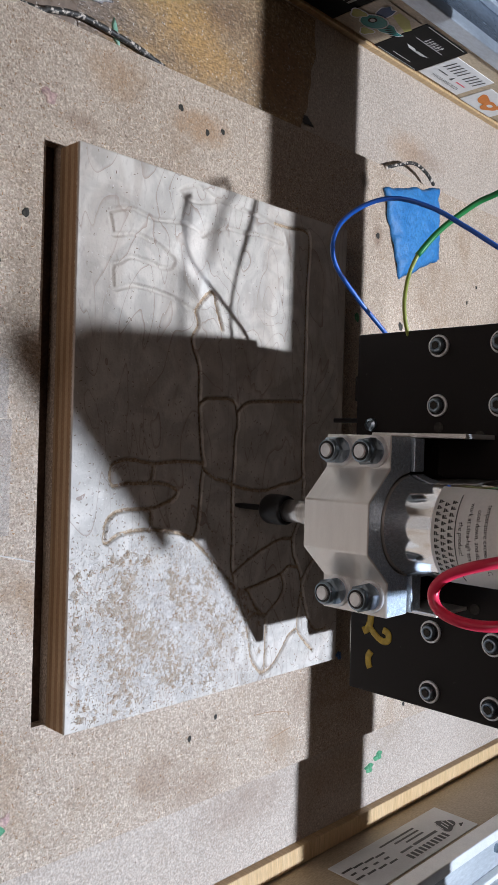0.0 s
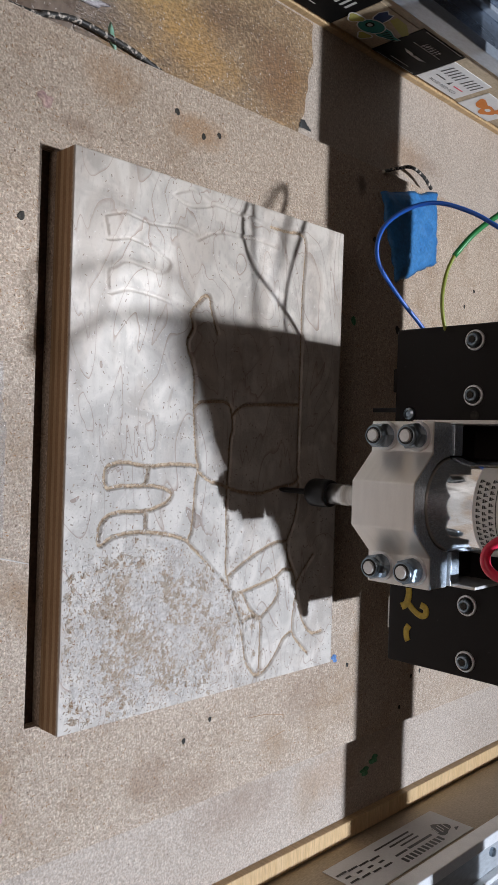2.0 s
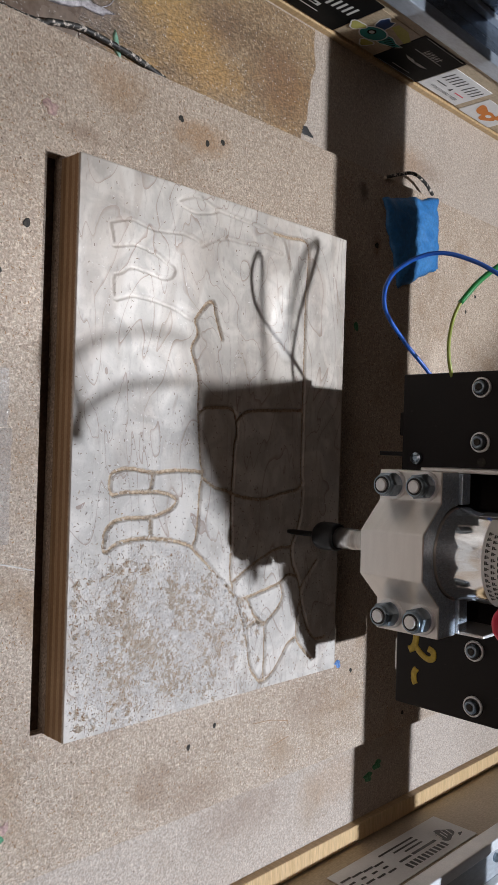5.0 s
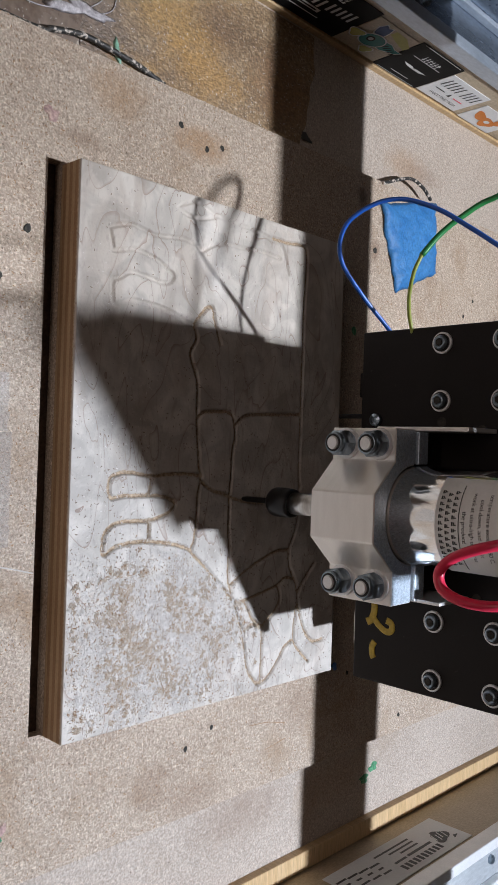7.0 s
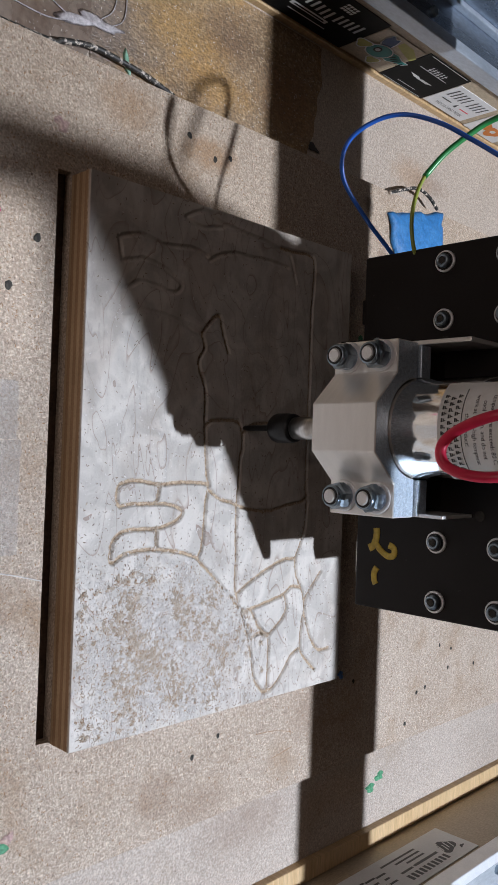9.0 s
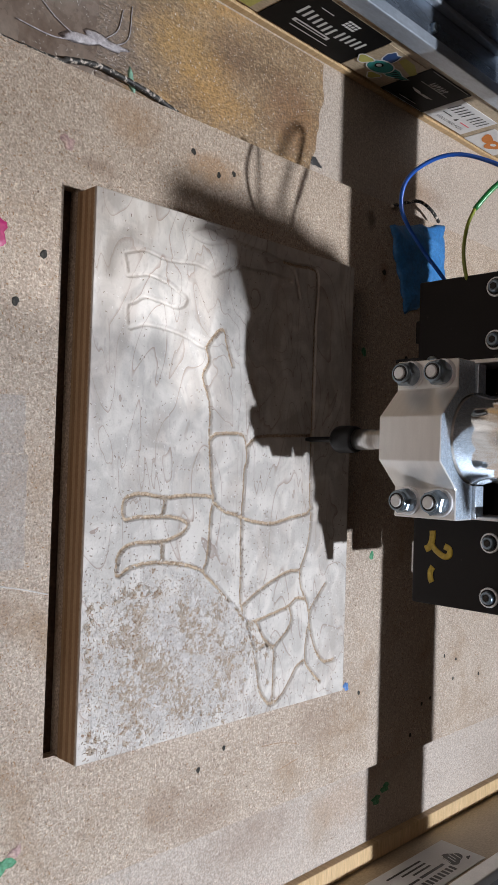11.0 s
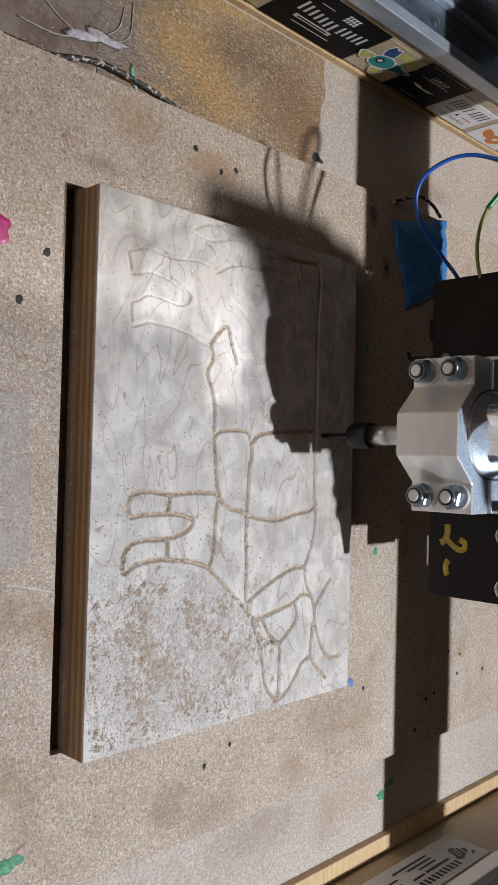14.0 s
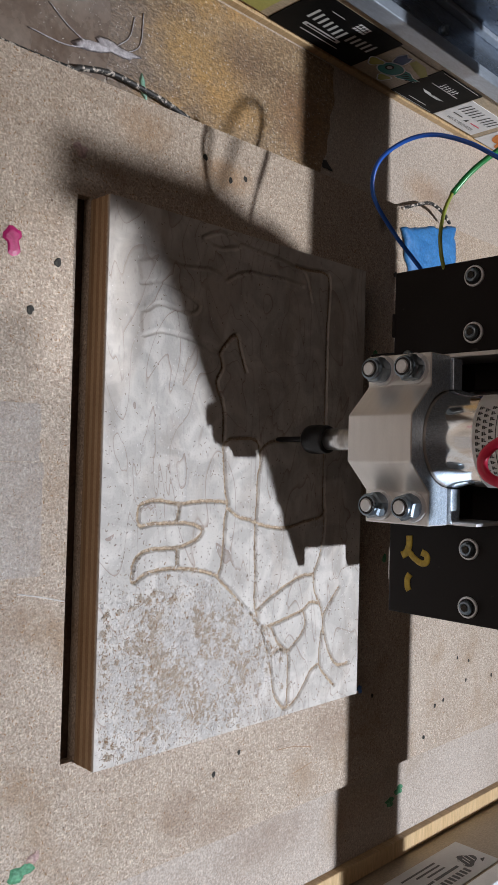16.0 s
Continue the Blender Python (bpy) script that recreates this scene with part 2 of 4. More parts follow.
PAINT_PINK = material("pink_paint_spot", (0.40, 0.24, 0.24), (0.46, 0.34, 0.27), 0.7, 0, 260, fine=600, fine_amount=0.5, bump=0.6)
PAINT_MAGENTA = material("magenta_paint_spot", (0.33, 0.005, 0.09), (0.45, 0.02, 0.14), 0.4, 0, 200, fine_amount=0.2, bump=0.2)
GLUE = material("dried_glue", (0.36, 0.33, 0.35), (0.56, 0.53, 0.55), 0.25, 0, 260, fine_amount=0.35, bump=0.8, bump_dist=0.001)
CABLE = material("dusty_black_cable", (0.015, 0.015, 0.015), (0.05, 0.045, 0.04), 0.55, 0, 200, fine=500, fine_amount=0.4, bump=0.5, speck=(0.60, 0.53, 0.46), speck_scale=330, speck_cut=(0.55, 0.62))
CHIP = material("pale_wood_chip", (0.50, 0.45, 0.41), (0.70, 0.66, 0.62), 0.8, 0, 160, fine_amount=0.2, bump=0.2)
SLIVER = material("dark_wood_sliver", (0.17, 0.125, 0.095), (0.31, 0.235, 0.18), 0.8, 0, 200, fine_amount=0.3, bump=0.2)
CHIP_TAN = material("tan_wood_dust", (0.36, 0.29, 0.22), (0.54, 0.455, 0.37), 0.85, 0, 260, fine_amount=0.3, bump=0.3)
WALL_PAINT = material("workshop_wall_paint", (0.55, 0.51, 0.46), (0.64, 0.60, 0.55), 0.85, 0, 3, fine=200, fine_amount=0.1, bump=0.2)
CONCRETE = material("concrete_floor", (0.16, 0.155, 0.15), (0.24, 0.23, 0.22), 0.8, 0, 4, fine=150, fine_amount=0.2, bump=0.3)


def soft_stain(m, x, y, rx, ry, colour, strength, break_up=0.5):
    """A soil mark that fades out round one place of a surface."""
    nodes, links = m.node_tree.nodes, m.node_tree.links
    hsv = [n for n in nodes if n.bl_idname == "ShaderNodeHueSaturation"][0]
    before = hsv.inputs["Color"].links[0].from_socket
    co = nodes.new("ShaderNodeTexCoord")
    mp = nodes.new("ShaderNodeMapping")
    mp.inputs["Scale"].default_value = (1 / rx, 1 / ry, 0)
    mp.inputs["Location"].default_value = (-x / rx, -y / ry, 0)
    links.new(co.outputs["Object"], mp.inputs["Vector"])
    d = nodes.new("ShaderNodeVectorMath")
    d.operation = "LENGTH"
    links.new(mp.outputs["Vector"], d.inputs[0])
    n = nodes.new("ShaderNodeTexNoise")
    n.inputs["Scale"].default_value, n.inputs["Detail"].default_value = 140, 5
    links.new(co.outputs["Object"], n.inputs["Vector"])
    add = nodes.new("ShaderNodeMath")
    add.operation = "MULTIPLY_ADD"
    add.inputs[1].default_value, add.inputs[2].default_value = 2 * break_up, -break_up
    links.new(n.outputs["Fac"], add.inputs[0])
    tot = nodes.new("ShaderNodeMath")
    links.new(add.outputs[0], tot.inputs[0])
    links.new(d.outputs["Value"], tot.inputs[1])
    r = nodes.new("ShaderNodeMapRange")
    r.inputs["From Min"].default_value, r.inputs["From Max"].default_value = 1.1, 0.4
    r.inputs["To Max"].default_value = strength
    links.new(tot.outputs[0], r.inputs["Value"])
    mix = nodes.new("ShaderNodeMix")
    mix.data_type = "RGBA"
    mix.inputs[7].default_value = (*colour, 1)
    links.new(r.outputs["Result"], mix.inputs[0])
    links.new(before, mix.inputs[6])
    links.new(mix.outputs[2], hsv.inputs["Color"])


RUST, SCUFF, SOOT = (0.36, 0.19, 0.07), (0.22, 0.13, 0.08), (0.07, 0.05, 0.04)
for x, y, rx, ry, colour, k in ((-0.177, 0.092, 0.011, 0.024, RUST, 0.55), (-0.186, 0.030, 0.014, 0.020, RUST, 0.35), (0.198, 0.100, 0.012, 0.030, SCUFF, 0.35), (0.184, 0.070, 0.016, 0.018, SCUFF, 0.35), (-0.156, 0.012, 0.006, 0.016, SCUFF, 0.45), (-0.185, 0.245, 0.008, 0.006, SOOT, 0.7), (-0.150, 0.262, 0.009, 0.006, SCUFF, 0.7), (0.165, 0.200, 0.020, 0.030, SCUFF, 0.3), (0.070, -0.036, 0.030, 0.012, SCUFF, 0.25)):
    soft_stain(MDF, x, y, rx, ry, colour, k)
for x, y, rx, ry, colour, k in ((-0.225, 0.310, 0.016, 0.030, RUST, 0.35), (-0.225, 0.335, 0.010, 0.030, SCUFF, 0.3), (0.225, 0.150, 0.020, 0.05, SCUFF, 0.3), (0.23, 0.24, 0.02, 0.04, RUST, 0.25)):
    soft_stain(MDF_PALE, x, y, rx, ry, colour, k)
for x, y, rx, ry, colour, k in ((-0.245, 0.060, 0.018, 0.045, (0.47, 0.265, 0.06), 0.45), (-0.222, 0.100, 0.014, 0.035, (0.46, 0.25, 0.06), 0.5), (-0.235, 0.165, 0.03, 0.03, (0.20, 0.10, 0.05), 0.6), (-0.255, 0.110, 0.02, 0.02, (0.14, 0.075, 0.04), 0.5), (-0.24, 0.010, 0.09, 0.045, (0.19, 0.145, 0.115), 0.9)):
    soft_stain(STAINED, x, y, rx, ry, colour, k)


def carved_veneer():
    """Pale limed veneer with flowing growth lines; where the surface is cut down, bare tan wood shows."""
    m = bpy.data.materials.new("carved_veneer")
    m.use_nodes = True
    nodes, links = m.node_tree.nodes, m.node_tree.links
    b = nodes["Principled BSDF"]
    co = nodes.new("ShaderNodeTexCoord")
    mp = nodes.new("ShaderNodeMapping")
    mp.inputs["Scale"].default_value = (0.50, 1.35, 1.0)
    links.new(co.outputs["Object"], mp.inputs["Vector"])
    flow = nodes.new("ShaderNodeTexNoise")
    flow.inputs["Scale"].default_value, flow.inputs["Detail"].default_value, flow.inputs["Distortion"].default_value = 17, 2.6, 0.9
    links.new(mp.outputs["Vector"], flow.inputs["Vector"])
    rings = nodes.new("ShaderNodeMath")
    rings.operation = "MULTIPLY"
    rings.inputs[1].default_value = 10.0
    links.new(flow.outputs["Fac"], rings.inputs[0])
    frac = nodes.new("ShaderNodeMath")
    frac.operation = "FRACT"
    links.new(rings.outputs[0], frac.inputs[0])
    line = nodes.new("ShaderNodeValToRGB")
    e = line.color_ramp.elements
    e[0].position, e[0].color = 0.0, (0.36, 0.275, 0.225, 1)
    e[1].position, e[1].color = 0.09, (0.565, 0.515, 0.46, 1)
    e.new(0.55).color = (0.60, 0.55, 0.495, 1)
    e.new(1.0).color = (0.565, 0.515, 0.46, 1)
    links.new(frac.outputs[0], line.inputs["Fac"])
    blot = nodes.new("ShaderNodeTexNoise")
    blot.inputs["Scale"].default_value, blot.inputs["Detail"].default_value, blot.inputs["Distortion"].default_value = 46, 4, 1.2
    links.new(co.outputs["Object"], blot.inputs["Vector"])
    blr = nodes.new("ShaderNodeMapRange")
    blr.inputs["From Min"].default_value, blr.inputs["From Max"].default_value = 0.41, 0.60
    blr.inputs["To Min"].default_value, blr.inputs["To Max"].default_value = 0.84, 1.10
    links.new(blot.outputs["Fac"], blr.inputs["Value"])
    hsv = nodes.new("ShaderNodeHueSaturation")
    links.new(line.outputs["Color"], hsv.inputs["Color"])
    links.new(blr.outputs["Result"], hsv.inputs["Value"])
    pores = nodes.new("ShaderNodeTexNoise")
    pores.inputs["Scale"].default_value, pores.inputs["Detail"].default_value = 330, 5
    links.new(mp.outputs["Vector"], pores.inputs["Vector"])
    por = nodes.new("ShaderNodeMapRange")
    por.inputs["From Min"].default_value, por.inputs["From Max"].default_value = 0.58, 0.80
    por.inputs["To Max"].default_value = 0.65
    links.new(pores.outputs["Fac"], por.inputs["Value"])
    soft = nodes.new("ShaderNodeTexNoise")
    soft.inputs["Scale"].default_value, soft.inputs["Detail"].default_value, soft.inputs["Distortion"].default_value = 34, 3, 0.6
    links.new(mp.outputs["Vector"], soft.inputs["Vector"])
    sof = nodes.new("ShaderNodeMapRange")
    sof.inputs["From Min"].default_value, sof.inputs["From Max"].default_value = 0.50, 0.60
    sof.inputs["To Max"].default_value = 0.55
    links.new(soft.outputs["Fac"], sof.inputs["Value"])
    face = line.outputs["Color"]
    for fac, tone in ((sof.outputs["Result"], (0.44, 0.375, 0.32, 1)), (por.outputs["Result"], (0.33, 0.27, 0.235, 1))):
        lay = nodes.new("ShaderNodeMix")
        lay.data_type = "RGBA"
        links.new(fac, lay.inputs[0])
        links.new(face, lay.inputs[6])
        lay.inputs[7].default_value = tone
        face = lay.outputs[2]
    links.new(face, hsv.inputs["Color"])
    fine = nodes.new("ShaderNodeTexNoise")
    fine.inputs["Scale"].default_value, fine.inputs["Detail"].default_value = 620, 4
    links.new(co.outputs["Object"], fine.inputs["Vector"])
    tan = nodes.new("ShaderNodeValToRGB")
    tan.color_ramp.elements[0].position, tan.color_ramp.elements[0].color = 0.3, (0.25, 0.17, 0.105, 1)
    tan.color_ramp.elements[1].position, tan.color_ramp.elements[1].color = 0.7, (0.60, 0.47, 0.33, 1)
    links.new(fine.outputs["Fac"], tan.inputs["Fac"])
    sep = nodes.new("ShaderNodeSeparateXYZ")
    links.new(co.outputs["Object"], sep.inputs["Vector"])
    deep = nodes.new("ShaderNodeMapRange")
    deep.inputs["From Min"].default_value, deep.inputs["From Max"].default_value = -0.00122, -0.00145
    links.new(sep.outputs["Z"], deep.inputs["Value"])
    mix = nodes.new("ShaderNodeMix")
    mix.data_type = "RGBA"
    links.new(deep.outputs["Result"], mix.inputs[0])
    links.new(hsv.outputs["Color"], mix.inputs[6])
    links.new(tan.outputs["Color"], mix.inputs[7])
    links.new(mix.outputs[2], b.inputs["Base Color"])
    b.inputs["Roughness"].default_value = 0.62
    bp = nodes.new("ShaderNodeBump")
    bp.inputs["Strength"].default_value, bp.inputs["Distance"].default_value = 0.6, 0.0007
    links.new(fine.outputs["Fac"], bp.inputs["Height"])
    links.new(bp.outputs["Normal"], b.inputs["Normal"])
    return m


VENEER = carved_veneer()


# ---- mesh helpers ----
def part(name, bm, mat, parent=None, label="", smooth=False):
    me = bpy.data.meshes.new(name)
    if smooth:
        for f in bm.faces:
            f.smooth = True
    bm.to_mesh(me)
    bm.free()
    me.materials.append(mat)
    ob = new(name, me)
    if parent is not None:
        ob.parent = parent
    if label:
        ob["label"] = label
    return ob


def thing(name, label, category, m=None, group="", kind=""):
    ob = new(name)
    ob.empty_display_size = 0.02
    if m is not None:
        ob.matrix_basis = m
    return tagged(ob, label, category, group, kind)


def box(x0, x1, y0, y1, z0, z1, bevel=0.0, bm=None):
    bm = bm or bmesh.new()
    made = bmesh.ops.create_cube(bm, size=1.0)["verts"]
    for v in made:
        v.co = Vector((x0 + (v.co.x + 0.5) * (x1 - x0), y0 + (v.co.y + 0.5) * (y1 - y0), z0 + (v.co.z + 0.5) * (z1 - z0)))
    if bevel:
        edges = list({e for v in made for e in v.link_edges})
        bmesh.ops.bevel(bm, geom=edges, offset=bevel, segments=2, affect="EDGES", profile=0.5)
    return bm


def lathe(profile, m=None, steps=32, bm=None):
    """A turned body from (radius, height) pairs round z."""
    bm = bm or bmesh.new()
    rings = []
    for r, z in profile:
        rings.append([bm.verts.new((r * math.cos(2 * math.pi * i / steps), r * math.sin(2 * math.pi * i / steps), z)) for i in range(steps)])
    for a, b in zip(rings, rings[1:]):
        for i in range(steps):
            j = (i + 1) % steps
            bm.faces.new((a[i], a[j], b[j], b[i]))
    bm.faces.new(list(reversed(rings[0])))
    bm.faces.new(rings[-1])
    if m is not None:
        bmesh.ops.transform(bm, matrix=m, verts=[v for ring in rings for v in ring])
    return bm


def prism(points, z0, z1, m=None, bevel=0.0):
    bm = bmesh.new()
    low = [bm.verts.new((x, y, z0)) for x, y in points]
    high = [bm.verts.new((x, y, z1)) for x, y in points]
    n = len(points)
    bm.faces.new(list(reversed(low)))
    bm.faces.new(high)
    for i in range(n):
        j = (i + 1) % n
        bm.faces.new((low[i], low[j], high[j], high[i]))
    bmesh.ops.recalc_face_normals(bm, faces=bm.faces[:])
    if bevel:
        bmesh.ops.bevel(bm, geom=bm.edges[:], offset=bevel, segments=1, affect="EDGES")
    if m is not None:
        bmesh.ops.transform(bm, matrix=m, verts=bm.verts[:])
    return bm


def spline(points, n=8):
    """Points along a smooth line through those given."""
    p = [Vector(q) for q in points]
    p = [p[0] * 2 - p[1]] + p + [p[-1] * 2 - p[-2]]
    out = []
    for i in range(1, len(p) - 2):
        for k in range(n):
            t = k / n
            a, b, c, d = p[i - 1], p[i], p[i + 1], p[i + 2]
            out.append(0.5 * ((2 * b) + (c - a) * t + (2 * a - 5 * b + 4 * c - d) * t * t + (3 * b - a - 3 * c + d) * t ** 3))
    out.append(p[-2])
    return out


def tube(points, radius, steps=10, n=8):
    bm = bmesh.new()
    line = spline(points, n)
    rings = []
    up = Vector((0.3, 0.2, 0.93))
    for i, q in enumerate(line):
        t = (line[min(i + 1, len(line) - 1)] - line[max(i - 1, 0)]).normalized()
        a = t.cross(up).normalized()
        up = a.cross(t).normalized()
        rings.append([bm.verts.new(q + radius * (math.cos(2 * math.pi * k / steps) * a + math.sin(2 * math.pi * k / steps) * up)) for k in range(steps)])
    for a, b in zip(rings, rings[1:]):
        for k in range(steps):
            j = (k + 1) % steps
            bm.faces.new((a[k], b[k], b[j], a[j]))
    bm.faces.new(rings[0])
    bm.faces.new(list(reversed(rings[-1])))
    bmesh.ops.recalc_face_normals(bm, faces=bm.faces[:])
    return bm


def blob(rx, ry, height, seed, n=18, wobble=0.3):
    """A thin irregular puddle with a rounded rim."""
    rnd = random.Random(seed)
    ph = [rnd.uniform(0, 6.28) for _ in range(4)]
    bm = bmesh.new()
    top = bm.verts.new((0, 0, height))
    rims = []
    for s, z in ((0.7, height * 0.9), (1.0, 0.0)):
        ring = []
        for i in range(n):
            a = 2 * math.pi * i / n
            r = s * (1 + wobble * (0.6 * math.sin(2 * a + ph[0]) + 0.5 * math.sin(3 * a + ph[1]) + 0.4 * math.sin(5 * a + ph[2])))
            ring.append(bm.verts.new((rx * r * math.cos(a), ry * r * math.sin(a), z)))
        rims.append(ring)
    for i in range(n):
        j = (i + 1) % n
        bm.faces.new((top, rims[0][i], rims[0][j]))
        bm.faces.new((rims[0][i], rims[1][i], rims[1][j], rims[0][j]))
    bm.faces.new(list(reversed(rims[1])))
    return bm


def text_mesh(words, size, bend=0.0, at=(0, 0)):
    """Flat lettering in the xz plane that faces -y; with bend, wrapped round a cylinder of that radius about z."""
    data = bpy.data.curves.new("lettering", "FONT")
    data.body, data.size, data.align_x = words, size, "CENTER"
    ob = bpy.data.objects.new("lettering", data)
    scene.collection.objects.link(ob)
    me = bpy.data.meshes.new_from_object(ob)
    scene.collection.objects.unlink(ob)
    bpy.data.objects.remove(ob)
    bm = bmesh.new()
    bm.from_mesh(me)
    bpy.data.meshes.remove(me)
    bmesh.ops.triangulate(bm, faces=bm.faces[:])
    for v in bm.verts:
        x, z = v.co.x + at[0], v.co.y + at[1]
        v.co = Vector((bend * math.sin(x / bend), -bend * math.cos(x / bend), z)) if bend else Vector((x, 0, z))
    return bm


# ---- the bed of the machine ----
SEAM_L, SEAM_R, WALL_L, WALL_R, LOW = -0.2015, 0.208, -0.284, 0.2665, -0.008
bed = thing("spoilboard", "pale brown MDF spoilboard, scratched, stained and drilled", "spoilboard", kind="structure")
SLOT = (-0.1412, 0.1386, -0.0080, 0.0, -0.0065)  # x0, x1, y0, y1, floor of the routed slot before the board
# slot floor, darkened in its colour to deepen the shade there
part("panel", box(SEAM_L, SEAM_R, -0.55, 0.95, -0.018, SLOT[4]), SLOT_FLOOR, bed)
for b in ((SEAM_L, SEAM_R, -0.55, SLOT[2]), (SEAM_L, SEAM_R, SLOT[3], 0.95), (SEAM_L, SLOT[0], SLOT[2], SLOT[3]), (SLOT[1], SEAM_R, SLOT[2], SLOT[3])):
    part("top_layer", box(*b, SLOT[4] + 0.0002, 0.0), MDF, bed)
FILM = material("clear_tape_film", (0.50, 0.46, 0.43), (0.66, 0.63, 0.60), 0.11, 0, 90, (1, 1, 1), 420, 0.30, 0.40, 0.0006, rough_var=0.06)
FILM.node_tree.nodes["Principled BSDF"].inputs["Alpha"].default_value = 0.30


def film_patch(x0, x1, y0, y1, seed):
    """A patch of clear tape with a ragged edge, stuck flat on the spoilboard."""
    bm = bmesh.new()
    n = 30
    rows = []
    for i in range(n + 1):
        x = x0 + (x1 - x0) * i / n
        a, b = y0, y1 + 0.0012 * noise.noise(Vector((x * 220, seed, 0)))
        rows.append([bm.verts.new((x, a + (b - a) * k / 6, 0.0004 + 0.00015 * noise.noise(Vector((x * 90, k, seed))))) for k in range(7)])
    for p, q in zip(rows, rows[1:]):
        for k in range(6):
            bm.faces.new((p[k], q[k], q[k + 1], p[k + 1]))
    return part("tape_film", bm, FILM, bed, "glossy clear tape, scuffed", smooth=True)


film_patch(-0.036, -0.0085, -0.085, -0.0245, 3)
film_patch(-0.0080, 0.046, -0.085, -0.0225, 8)
part("scratch", tube([(0.0535, -0.034, 0.0), (0.056, -0.022, 0.0), (0.0595, -0.0085, 0.0)], 0.0004, 6, 6), CHIP, bed)
for pts in (((0.1677, 0.147, 0.0), (0.169, 0.163, 0.0), (0.173, 0.180, 0.0)), ((0.186, 0.162, 0.0), (0.1845, 0.172, 0.0), (0.183, 0.181, 0.0))):
    part("scratch", tube(pts, 0.00022, 6, 6), PLY_DARK, bed)
side_l = part("side_board_left", box(-0.34, SEAM_L - 0.0006, -0.55, 0.95, -0.026, LOW, 0.0006), MDF_PALE)
tagged(side_l, "pale fibreboard strip beside the spoilboard, partly varnish stained", "board", kind="structure")
side_r = part("side_board_right", box(SEAM_R + 0.0006, 0.34, -0.55, 0.95, -0.026, LOW, 0.0006), MDF_PALE)
tagged(side_r, "pale pinkish fibreboard strip beside the spoilboard", "board", kind="structure")


def stain(name, y0, y1, x0, x1, seed, mat, label, lift=0.0004):
    """A thin stained coat with a ragged end on the side board."""
    bm = bmesh.new()
    n = 40
    rows = []
    for i in range(n + 1):
        x = x0 + (x1 - x0) * i / n
        a = y0 + 0.006 * noise.noise(Vector((x * 60, seed, 0)))
        b = y1 + 0.006 * noise.noise(Vector((x * 60, seed + 9, 0))) - 0.012 * (i / n) ** 2
        rows.append([bm.verts.new((x, y, LOW + lift)) for y in (a, b)])
    for p, q in zip(rows, rows[1:]):
        bm.faces.new((p[0], q[0], q[1], p[1]))
    return part(name, bm, mat, side_l, label)


stain("varnish_coat", 0.012, 0.196, -0.2815, SEAM_L - 0.001, 3, STAINED, "orange-brown varnish stain", 0.0005)
GREY_GLUE = material("grey_glue_film", (0.15, 0.105, 0.08), (0.28, 0.225, 0.185), 0.28, 0, 45, fine=300, fine_amount=0.2, bump=0.3)
PAINT_MINT = material("mint_paint", (0.20, 0.42, 0.30), (0.36, 0.58, 0.46), 0.5, 0, 200, fine_amount=0.25, bump=0.4)
stain("glue_film", -0.30, 0.022, -0.2815, SEAM_L - 0.001, 5, GREY_GLUE, "grey dried glue film")

for x, y, r, mat in ((-0.105, -0.018, 3.0, DARK_HOLE), (-0.080, -0.032, 3.0, DARK_HOLE), (-0.183, 0.075, 2.6, DARK_HOLE), (-0.179, 0.107, 2.4, DARK_HOLE), (-0.175, 0.095, 2.4, DARK_HOLE), (0.169, 0.094, 2.2, DARK_HOLE), (0.161, 0.114, 2.0, DARK_HOLE), (0.152, 0.245, 2.2, DARK_HOLE), (-0.089, 0.240, 4.2, PAINT_GREEN), (-0.089, 0.294, 4.2, DARK_HOLE), (0.056, 0.256, 4.0, PAINT_GREEN), (0.196, 0.312, 2.4, DARK_HOLE), (0.175, 0.327, 2.2, DARK_HOLE), (0.173, 0.339, 2.2, DARK_HOLE), (0.163, 0.373, 2.0, DARK_HOLE), (0.148, 0.377, 2.0, DARK_HOLE), (0.143, 0.359, 2.0, DARK_HOLE), (0.166, 0.415, 2.2, DARK_HOLE), (-0.150, 0.262, 3.2, DARK_HOLE), (-0.120, 0.39, 2.2, DARK_HOLE), (-0.135, 0.405, 2.2, DARK_HOLE)):
    hole = part("screw_hole", blob(r / 1350, r / 1500, 0.0003, int(x * 9000 + y * 700), 12, 0.18), mat, bed)
    hole.location = (x, y, 0.0002)
for x, y, rx, ry, mat in ((0.145, 0.230, 2.6, 3.2, PAINT_BLUE), (-0.163, -0.007, 4.0, 3.6, PAINT_PINK), (-0.111, -0.042, 6.0, 5.0, PAINT_MAGENTA), (0.184, -0.028, 4.0, 6.0, PAINT_GREEN), (0.179, -0.021, 3.0, 3.0, PAINT_PINK)):
    spot = part("paint_spot", blob(rx / 1000, ry / 1000, 0.0005, int(x * 5000), 16, 0.35), mat, bed)
    spot.location = (x, y, 0.0002)
for x, y in ((0.233, 0.292), (0.239, 0.281)):
    spot = part("paint_spot", blob(0.003, 0.006, 0.0005, int(x * 3000), 16, 0.35), PAINT_GREEN, side_r)
    spot.location = (x, y, LOW + 0.0002)
knot = part("torn_hole", blob(0.0022, 0.0065, 0.0004, 21, 16, 0.5), INK, side_l)
knot.location = (-0.212, 0.190, LOW + 0.0007)

